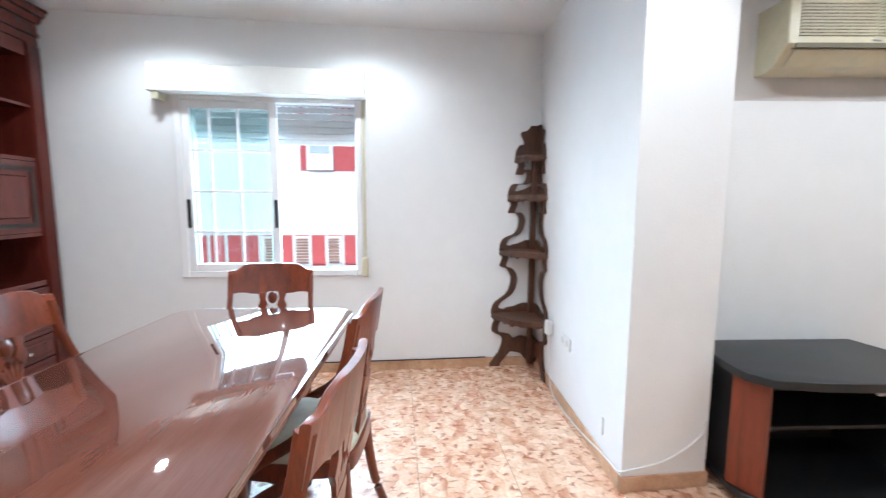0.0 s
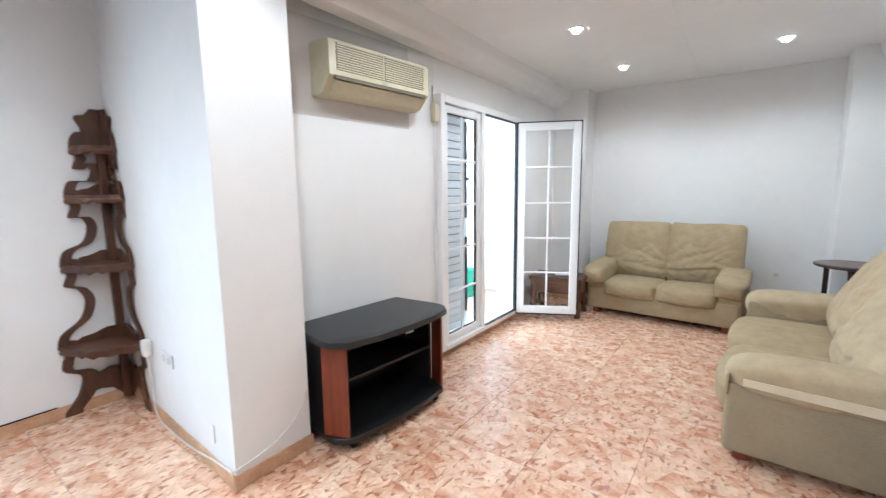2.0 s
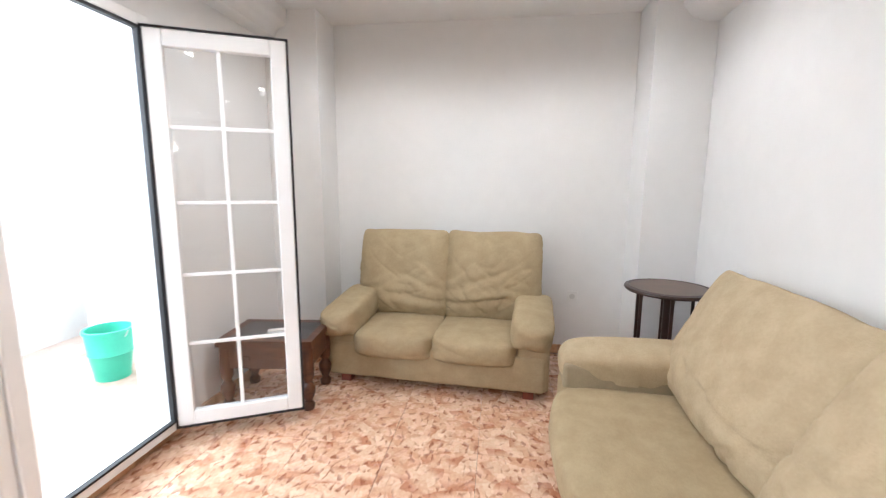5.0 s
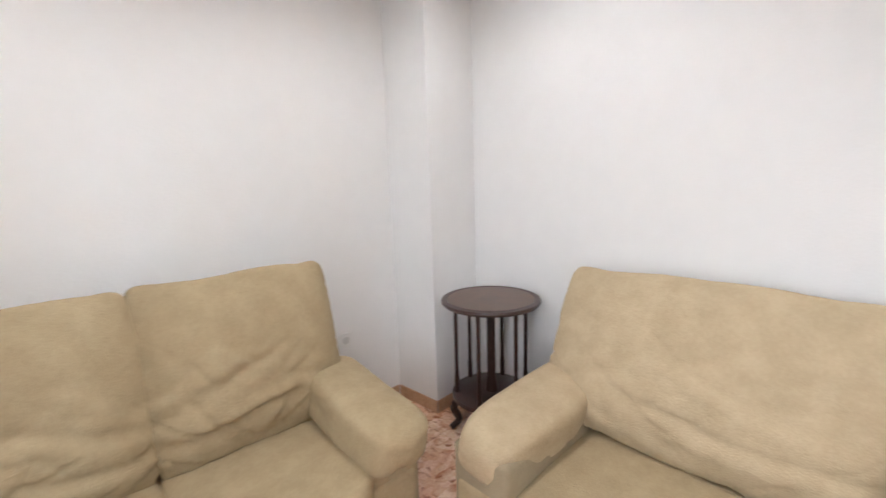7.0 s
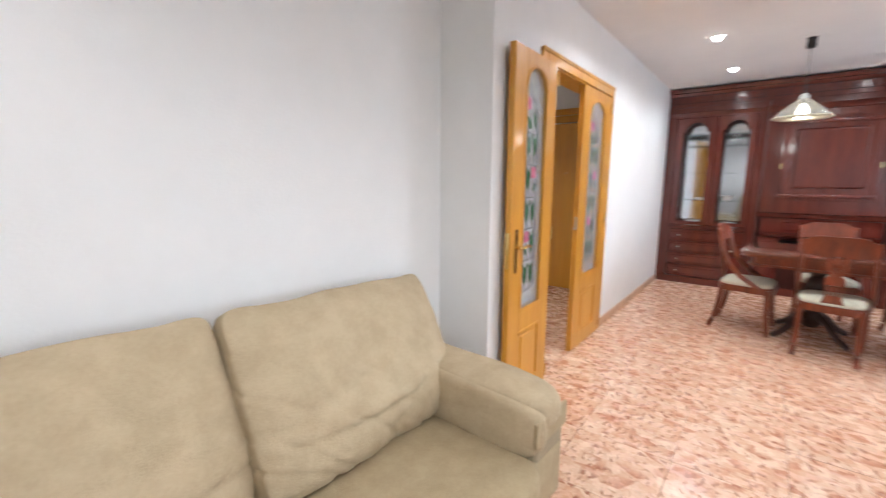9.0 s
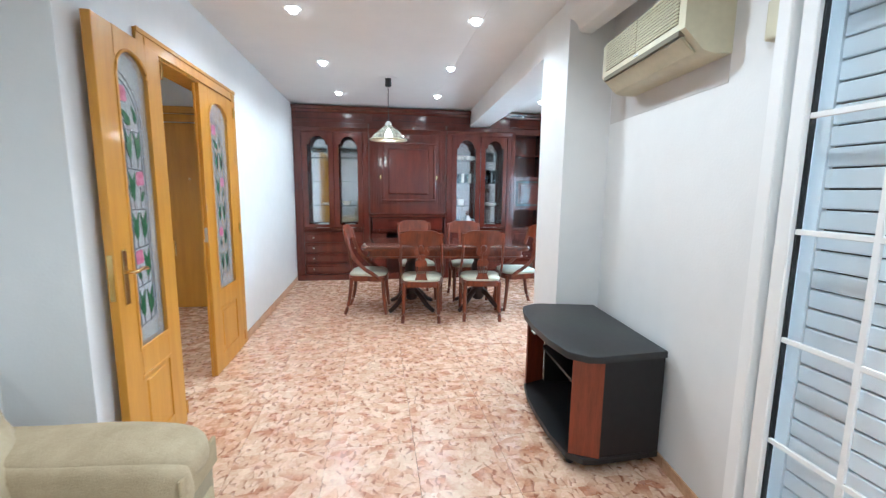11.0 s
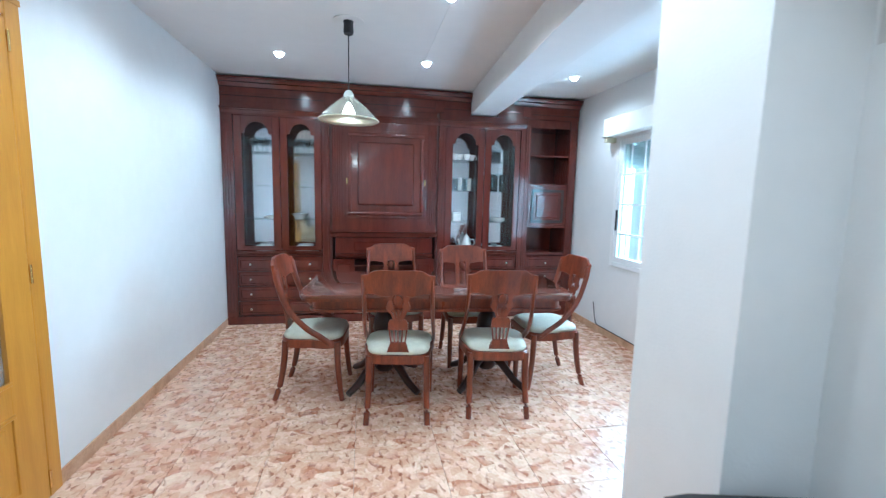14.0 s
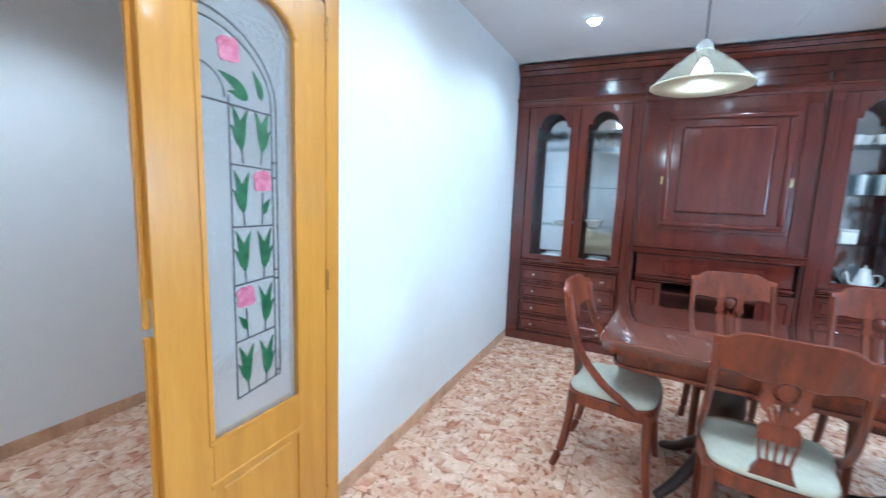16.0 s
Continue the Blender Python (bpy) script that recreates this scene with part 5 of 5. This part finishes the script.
part("middle_shelf", prism([(-0.013, 0.365), (-0.33, 0.400), (-0.345, 0.37), (-0.345, -0.37), (-0.33, -0.400), (-0.013, -0.365)], 0.016, pose(0, 0, 0.325)), BLACK, tv)
part("pull", box(-0.536, -0.526, -0.03, 0.03, 0.566, 0.575, 0.002), STEEL, tv, "small chrome badge strip")
for x in (-0.06, -0.42):
    for y in (-0.33, 0.33):
        w = part("caster", lathe([(0.022, -0.012), (0.026, -0.008), (0.026, 0.008), (0.022, 0.012)], 14, m=pose(x, y, 0.027, 90)), RUBBER, tv, "black caster", 40)

# ---- air conditioner ----
ac = thing("air_conditioner", "aged ivory wall-mounted air conditioner", "air conditioner", pose(2.576, -4.400, 1.893, 0, 0, -6.8))
prof = [(0.0, 0.0), (-0.075, 0.0), (-0.115, 0.012), (-0.185, 0.082), (-0.195, 0.090), (-0.195, 0.255), (-0.185, 0.275), (-0.165, 0.285), (0.0, 0.292)]
M = Matrix(((1, 0, 0, 0), (0, 0, 1, -0.382), (0, 1, 0, 0), (0, 0, 0, 1)))
part("housing", prism(prof, 0.764, M), IVORY, ac, "", 35)
# A dark strip paints the shade of the outlet.
part("air_slot", box(-0.199, -0.150, -0.350, 0.350, 0.070, 0.090), IVORY_SHADE, ac, "outlet slot with its shade painted dark")
bm = box(-0.010, 0.0, -0.345, 0.345, 0.0, 0.082, 0.003)
fl = part("louvre_flap", bm, IVORY, ac)
fl.matrix_local = pose(-0.122, 0, 0.014, 0, -45)
part("flap_seam", tube([(-0.162, -0.34, 0.046), (-0.162, 0.34, 0.046)], 0.003, 5), IVORY_SHADE, ac)
for s in (0, 1):
    y0, y1 = (-0.335, -0.006) if s == 0 else (0.006, 0.335)
    # Dark sheet behind the slats, painting the shade between them.
    gr = part("grille", box(-0.1965, -0.190, y0, y1, 0.118, 0.262), IVORY_SHADE, ac, "intake grille backing painted dark as shade")
    for k in range(11):
        z = 0.120 + 0.0132 * k
        part("grille_slat", box(-0.202, -0.1955, y0, y1, z, z + 0.0078, 0.001, 1), IVORY, gr)
part("badge", box(-0.1995, -0.194, -0.02, 0.02, 0.098, 0.108), STEEL, ac, "small plain badge")
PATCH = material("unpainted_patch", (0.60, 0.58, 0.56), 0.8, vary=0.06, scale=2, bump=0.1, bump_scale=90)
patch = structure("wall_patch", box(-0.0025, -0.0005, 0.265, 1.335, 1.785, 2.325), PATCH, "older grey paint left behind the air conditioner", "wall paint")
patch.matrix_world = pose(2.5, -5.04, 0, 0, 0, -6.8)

# ---- sofas ----
def cushion(a, b, c, seed, n=7.0, puff=0.06, wrinkle=0.012, cuts=14, taper=0.0, rise=1.0, folds=(), pillow=0.0):
    """A soft block of half sizes a, b, c: bulging faces, soft creases, and drawn folds (x0, z0, x1, z1, depth, width)."""
    bm = bmesh.new()
    bmesh.ops.create_cube(bm, size=2.0)
    bmesh.ops.subdivide_edges(bm, edges=bm.edges[:], cuts=cuts, use_grid_fill=True)
    for v in bm.verts:
        x, y, z = v.co
        r = (abs(x) ** n + abs(y) ** n + abs(z) ** n) ** (1 / n)
        x, y, z = x / r, y / r, z / r
        y *= (1 - pillow * x ** 4) * (1 - pillow * z ** 4)
        p = Vector((a * x * (1 + puff * (1 - y * y) * (1 - z * z) * min(1.5, b / a)), b * y * (1 + puff * 2 * (1 - x * x) * (1 - z * z)), c * z * (1 + rise * puff * 2 * (1 - x * x) * (1 - y * y))))
        p.y *= 1 - taper * (z + 1) / 2
        p.z += taper * 0.16 * c * max(0.0, abs(x) - 0.72) / 0.28 * max(0.0, z)
        d = noise.noise(Vector((p.x * 4 + seed, p.y * 4, p.z * 4))) * wrinkle
        lean = 1.0 if p.x > 0 else -1.0
        crease = noise.noise(Vector((p.x * 2.2 + seed * 3.1, p.y * 3, p.z * 8 - lean * p.x * 5)))
        low = max(0.0, min(1.0, 0.75 - z * 0.6))
        d -= max(0.0, 0.12 - abs(crease)) * wrinkle * 6.0 * low
        fold = noise.noise(Vector((p.x * 6 - seed, p.y * 4 + 3.3, p.z * 13 + lean * p.x * 9)))
        d -= max(0.0, 0.10 - abs(fold)) * wrinkle * 3.5 * low
        if y > 0.2:
            px, pz = p.x / a, p.z / c
            for x0, z0, x1, z1, depth, width in folds:
                ux, uz = (x1 - x0) * a, (z1 - z0) * c
                ll = ux * ux + uz * uz
                t = ((px - x0) * a * ux + (pz - z0) * c * uz) / ll
                if -0.1 < t < 1.1:
                    off = ((px - x0) * a * uz - (pz - z0) * c * ux) / math.sqrt(ll)
                    off += 0.012 * math.sin(7 * t + seed)
                    fade = max(0.0, 1 - abs(2 * t - 0.8) ** 2.5) * min(1.0, (y - 0.2) * 2)
                    d += depth * fade * (-math.exp(-(off / width) ** 2) + 0.7 * math.exp(-((off - 1.9 * width) / (1.3 * width)) ** 2))
        v.co = p + p.normalized() * d
    return bm


def back_folds(k, deep):
    """Folds drawn from the inner lower corner of a back cushion; k is its side of the sofa."""
    lines = ((-1.0 * k, -0.62, 0.75 * k, -0.50, 0.020, 0.020), (-0.98 * k, -0.35, 0.30 * k, 0.05, 0.016, 0.022),
            (-1.0 * k, -0.15, -0.25 * k, 0.40, 0.014, 0.024), (0.95 * k, -0.55, 0.10 * k, -0.10, 0.014, 0.022), (-0.1 * k, -0.95, 0.55 * k, -0.25, 0.012, 0.020))
    return [(x0, z0, x1, z1, d * deep, wd) for x0, z0, x1, z1, d, wd in lines]


def sofa(name, label, m, w, depth, arm_w, back_h, seed, droop, slump=False):
    """Two-seat sofa: front towards +y, width along x, origin on the floor at its middle."""
    s = thing(name, label, "sofa", m)
    fy, by = depth / 2, -depth / 2
    base = part("base", box(-w / 2 + 0.015, w / 2 - 0.015, by, fy - 0.05, 0.06, 0.30, 0.03, 3), FABRIC, s, "", 50)
    part("back_frame", box(-w / 2 + 0.10, w / 2 - 0.10, by, by + 0.12, 0.30, back_h - 0.22, 0.04, 3), FABRIC, s, "", 50)
    iw = w - 2 * arm_w
    bw = (iw + 2 * arm_w * 0.72) / 4
    for k in (-1, 1):
        sc = part("seat_cushion", cushion(iw / 4 + (0.012 if slump else 0.004), (depth - 0.22) / 2, 0.085, seed + k, 7, 0.05, 0.010, 24), FABRIC, s, "", 70)
        sc.matrix_local = pose(k * iw / 4, 0.105, 0.235 if slump else 0.302, 0)
        bh = (back_h - 0.34) / 2 + (0.018 if slump else 0.0)
        cloth = COVER if slump else FABRIC
        bc_ = part("back_cushion", cushion(bw * (1.04 if slump and k > 0 else 1.0), 0.135 if k > 0 or not slump else 0.165, bh, seed + 5 * k, 15, 0.08, 0.016, 62, taper=0.3, rise=0.12, folds=back_folds(k, 0.6 if slump else 0.75), pillow=0.5), cloth, s, "creased loose back cushion", 70)
        if not slump:
            bc_.matrix_local = pose(k * bw, by + 0.215, 0.35 + bh, 11, 0, 0)
        elif k > 0:
            bc_.matrix_local = pose(k * bw * 1.04, by + 0.242, 0.288 + bh, 24, 0, 0)
        else:
            bc_.matrix_local = pose(k * bw * 1.03, by + 0.258, 0.278 + bh, 26, -2, 3)
        part("arm_base", box(k * (w / 2 - arm_w) if k > 0 else -w / 2, w / 2 if k > 0 else -w / 2 + arm_w, by + 0.02, fy - 0.06, 0.07, 0.42, 0.022, 3), SIDE if slump else FABRIC, s, "", 50)
        if slump:
            ap = part("arm_pad", cushion(arm_w * 0.53, (depth - 0.16) / 2, 0.084 if k < 0 else 0.105, seed + 9 * k, 5, 0.04, 0.010, 26), cloth, s, "padded armrest cover", 70)
            ap.matrix_local = pose(k * (w / 2 - arm_w * 0.48), 0.010, 0.458 if k < 0 else 0.400, -droop, 0 if k < 0 else -10, 0)
            if k < 0:
                inner = part("arm_cover_inner", cushion(0.055, (depth - 0.18) / 2, 0.115, seed + 4, 6, 0.05, 0.010, 22), cloth, s, "inner fall of the armrest cover", 70)
                inner.matrix_local = pose(k * (w / 2 - arm_w * 0.86), 0.015, 0.405, -droop, 0, 0)
        else:
            ap = part("arm_pad", cushion(arm_w * 0.62, (depth - 0.20) / 2, 0.088, seed + 9 * k, 7, 0.06, 0.012, 22), FABRIC, s, "padded armrest cover", 70)
            ap.matrix_local = pose(k * (w / 2 - arm_w * 0.52), 0.10, 0.455, -droop, k * 6, 0)
        for y in (by + 0.08, fy - 0.13):
            part("foot", box(k * (w / 2 - 0.12) - 0.035, k * (w / 2 - 0.12) + 0.035, y - 0.035, y + 0.035, 0.0, 0.062, 0.006), CHERRY, s, "short brown wooden foot")
    if slump:
        hem = prism([(by + 0.16, 0.408), (fy - 0.12, 0.428), (fy - 0.12, 0.462), (by + 0.16, 0.455)], 0.005, Matrix(((0, 0, -1, -w / 2 - 0.022), (1, 0, 0, 0), (0, 1, 0, 0), (0, 0, 0, 1))))
        part("arm_cover_hem", hem, HEM, s, "loose pale hem of the cover")
        part("front_flap", box(-w / 2 - 0.006, -w / 2 + arm_w * 1.05, fy - 0.064, fy - 0.05, 0.36, 0.46, 0.005), FABRIC, s, "hanging cover flap")
    return s


sofa("sofa", "beige microfibre two-seat sofa with slumped back cushions", pose(0.085, -5.790, 0, 0, 0, -92.8), 2.08, 0.98, 0.235, 0.940, 3.0, 1, True)
sofa("loveseat", "small beige microfibre loveseat with creased cushions", pose(1.195, -7.375, 0, 0, 0, -4.5), 1.45, 0.80, 0.20, 0.975, 11.0, 7)

# ---- small tables ----
rt = thing("side_table", "round dark wooden side table with slim legs", "side table", pose(-0.212, -7.180, 0))
part("top", lathe([(0.215, 0.683), (0.242, 0.689), (0.250, 0.701), (0.246, 0.711), (0.225, 0.715), (0.220, 0.711), (0.01, 0.711)], 40), DARKWOOD, rt, "", 40)
part("inset", lathe([(0.001, 0.7115), (0.218, 0.7115), (0.218, 0.7135), (0.001, 0.7135)], 40), material("brown_inset", (0.10, 0.045, 0.022), 0.35, vary=0.3, scale=12, coat=0.2), rt, "mid-brown inset top")
for k in range(6):
    a = 2 * math.pi * k / 6 + 0.3
    x, y = 0.180 * math.cos(a), 0.180 * math.sin(a)
    part("spindle", lathe([(0.013, 0.22), (0.013, 0.30), (0.010, 0.33), (0.010, 0.64), (0.013, 0.683)], 10, m=pose(x, y, 0)), DARKWOOD, rt, "", 50)
part("column", lathe([(0.034, 0.219), (0.030, 0.26), (0.022, 0.30), (0.022, 0.62), (0.032, 0.684)], 16), DARKWOOD, rt, "", 50)
part("lower_shelf", lathe([(0.19, 0.185), (0.205, 0.19), (0.205, 0.212), (0.19, 0.22), (0.01, 0.22)], 36), DARKWOOD, rt, "", 40)
for k in range(4):
    a = math.pi / 4 + math.pi / 2 * k
    ln = smooth_line([(0.15 * math.cos(a), 0.15 * math.sin(a), 0.19), (0.20 * math.cos(a), 0.20 * math.sin(a), 0.13), (0.175 * math.cos(a), 0.175 * math.sin(a), 0.06), (0.215 * math.cos(a), 0.215 * math.sin(a), 0.014)], 5)
    part("foot", tube(ln, [0.024 - 0.008 * i / (len(ln) - 1) for i in range(len(ln))], 8), DARKWOOD, rt, "", 60)

lt = thing("low_table", "carved brown low table with a slate top", "side table", pose(2.17, -6.885, 0, 0, 0, 6))
BROWN = material("low_table_wood", (0.13, 0.048, 0.020), 0.38, vary=0.5, scale=6, second=(0.06, 0.020, 0.010), stretch=(1, 5, 5), coat=0.2)
SLATE = material("slate", (0.085, 0.085, 0.09), 0.45, vary=0.4, scale=7, bump=0.15, bump_scale=30)
part("top_frame", boxes((-0.28, 0.28, -0.20, -0.155, 0.385, 0.425), (-0.28, 0.28, 0.155, 0.20, 0.385, 0.425), (-0.28, -0.235, -0.155, 0.155, 0.385, 0.425), (0.235, 0.28, -0.155, 0.155, 0.385, 0.425)), BROWN, lt)
part("slate_top", box(-0.235, 0.235, -0.155, 0.155, 0.40, 0.4235), SLATE, lt, "grey slate slab")
for b_ in ((-0.25, 0.25, 0.162, 0.185), (-0.25, 0.25, -0.185, -0.162)):
    part("apron", box(b_[0], b_[1], b_[2], b_[3], 0.25, 0.384, 0.006), BROWN, lt)
for b_ in ((0.235, 0.26), (-0.26, -0.235)):
    part("apron", box(b_[0], b_[1], -0.16, 0.16, 0.25, 0.384, 0.006), BROWN, lt)
for sx in (-1, 1):
    for sy in (-1, 1):
        part("leg", lathe([(0.032, 0.0), (0.036, 0.03), (0.020, 0.05), (0.040, 0.10), (0.042, 0.14), (0.022, 0.17), (0.036, 0.20), (0.038, 0.25), (0.034, 0.384)], 14, m=pose(sx * 0.24, sy * 0.165, 0)), BROWN, lt, "turned bulbous leg", 50)
    part("drawer_pull", box(sx * 0.12 - 0.035, sx * 0.12 + 0.035, 0.185, 0.197, 0.30, 0.33, 0.005), BROWN, lt)
rc = thing("remote_control", "white remote control lying on the slate top", "remote control", pose(2.12, -6.86, 0.4255, 0, 0, 24))
part("body", box(-0.085, 0.085, -0.022, 0.022, 0, 0.018, 0.005), WHITEPLASTIC, rc)
part("display", box(-0.078, -0.035, -0.016, 0.016, 0.0175, 0.0195), material("grey_lcd", (0.25, 0.27, 0.25), 0.2, vary=0.1, scale=20), rc, "grey display")
for k in range(4):
    part("button", box(0.0 + 0.018 * k, 0.011 + 0.018 * k, -0.007, 0.007, 0.0175, 0.0205, 0.001, 1), PVC, rc)

# ---- sockets, cables ----
def socket(name, m, label, n=1):
    s = thing(name, label, "socket", m)
    for k in range(n):
        p = part("plate", box(-0.04 + 0.085 * k, 0.04 + 0.085 * k, -0.010, 0.0, -0.04, 0.04, 0.004), WHITEPLASTIC, s)
        part("insert", lathe([(0.021, 0), (0.021, 0.003), (0.019, 0.003)], 18, m=pose(0.085 * k, -0.010, 0, 90)), material("socket_inner", (0.6, 0.6, 0.58), 0.4, vary=0.05, scale=20), p)
    return s


socket("wall_socket", pose(3.16, -3.3505, 0.435, 0, 0, 176), "white double wall socket on the pillar", 2)
socket("wall_socket", pose(0.24, -7.8195, 0.47, 0, 0, 180), "white wall socket beside the loveseat")
plug = thing("plug_adapter", "white plug adapter with a hanging lead", "plug", pose(3.40, -3.367, 0.44, 0, 0, -4))
part("body", box(-0.03, 0.03, 0.0, 0.05, -0.05, 0.05, 0.012), WHITEPLASTIC, plug)
lead = smooth_line([(0, 0.03, -0.05), (-0.01, 0.02, -0.2), (-0.1, 0.03, -0.39), (-0.3, 0.018, -0.432), (-0.62, 0.022, -0.40), (-0.86, 0.020, -0.36), (-1.02, 0.020, -0.34), (-1.052, 0.015, -0.34), (-1.056, -0.02, -0.335), (-1.043, -0.20, -0.30), (-1.032, -0.36, -0.20), (-1.030, -0.388, -0.12)], 6)
part("lead", tube(lead, 0.004, 6), WHITEPLASTIC, plug, "thin white lead", 60)
cb = thing("wall_cable", "thin black cable along the top of the skirting", "cable")
part("run", tube(smooth_line([(3.842, -0.55, 0.30), (3.842, -0.62, 0.10), (3.838, -0.8, 0.078), (3.838, -1.8, 0.080), (3.838, -2.6, 0.077), (3.838, -3.0, 0.078)], 5), 0.0045, 6), RUBBER, cb, "", 60)
sc_ = thing("wall_switch", "small white plate low on the pillar", "switch", pose(2.56, -3.3085, 0.20, 0, 0, 176))
part("plate", box(-0.012, 0.012, -0.008, 0, -0.045, 0.045, 0.003), WHITEPLASTIC, sc_)

# ---- skirting and floor tiles ----
def skirting(axis, pos, a, b, out, top=0.072):
    """A run of skirting pieces; out is +1 or -1, the side it stands proud on."""
    t = 0.010 * out
    x = a
    bm0 = bmesh.new()
    if axis == "x":
        add_box(bm0, min(pos, pos + t * 0.6), max(pos, pos + t * 0.6), a, b, 0.0005, top - 0.003)
    else:
        add_box(bm0, a, b, min(pos, pos + t * 0.6), max(pos, pos + t * 0.6), 0.0005, top - 0.003)
    sk = structure("baseboard", bm0, GROUT, "brown marbled tile skirting", "baseboard")
    while x < b - 0.005:
        e = min(x + 0.45, b)
        if axis == "x":
            bm = box(pos, pos + t, x + 0.0008, e - 0.0008, 0.0005, top, 0.0015, 1)
        else:
            bm = box(x + 0.0008, e - 0.0008, pos, pos + t, 0.0005, top, 0.0015, 1)
        part("skirting_tile", bm, SKIRT, sk)
        x = e
    return sk


skirting("x", 0.0, -2.490, -0.02, 1)
skirting("x", 0.0, -4.46, -3.938, 1)
skirting("y", -4.46, -0.335, 0.0, -1)
skirting("y", -7.50, -0.49, -0.13, 1)
skirting("x", -0.13, -7.81, -7.495, 1)
skirting("y", -7.82, -0.12, 2.11, 1)
skirting("x", 2.11, -7.81, -7.50, -1)
skirting("y", -7.50, 2.10, 2.49, 1)
skirting("x", 2.5, -7.49, -5.04, -1, 0.058)
skirting("x", 0.0, 0.002, 1.335, -1, 0.058).matrix_world = pose(2.5, -5.04, 0, 0, 0, -6.8)
skirting("y", -3.70, 2.355, 2.645, -1)
skirting("x", 2.355, -3.71, -3.285, -1)
skirting("y", 0.0, 0.006, 1.49, 1).matrix_world = pose(2.355, -3.295, 0, 0, 0, -4.01)
skirting("x", 3.85, -3.388, -0.02, -1)
skirting("x", -1.6, -5.85, -1.31, 1)
skirting("x", -0.15, -2.49, -1.31, -1)
skirting("y", -1.30, -0.315, -0.165, -1)

G = 0.45
tile_bm = box(-G / 2 + 0.0008, G / 2 - 0.0008, -G / 2 + 0.0008, G / 2 - 0.0008, -0.011, 0.0, 0.0012, 1)
tile_mesh = to_mesh("tile", tile_bm, TILE)
for i in range(-4, 9):
    for j in range(-17, 8):
        x, y = 0.45 - G / 2 + G * i, -2.40 + G / 2 + G * j
        if x < -1.72 or x > 4.0 or y < -7.98 or y > 0.6:
            continue
        if x < -0.9 and (y > -1.2 or y < -6.0):
            continue
        if x > 2.9 and y < -3.9:
            continue
        o = new("tile", tile_mesh)
        o.parent, o.location = floor, (x, y, 0)
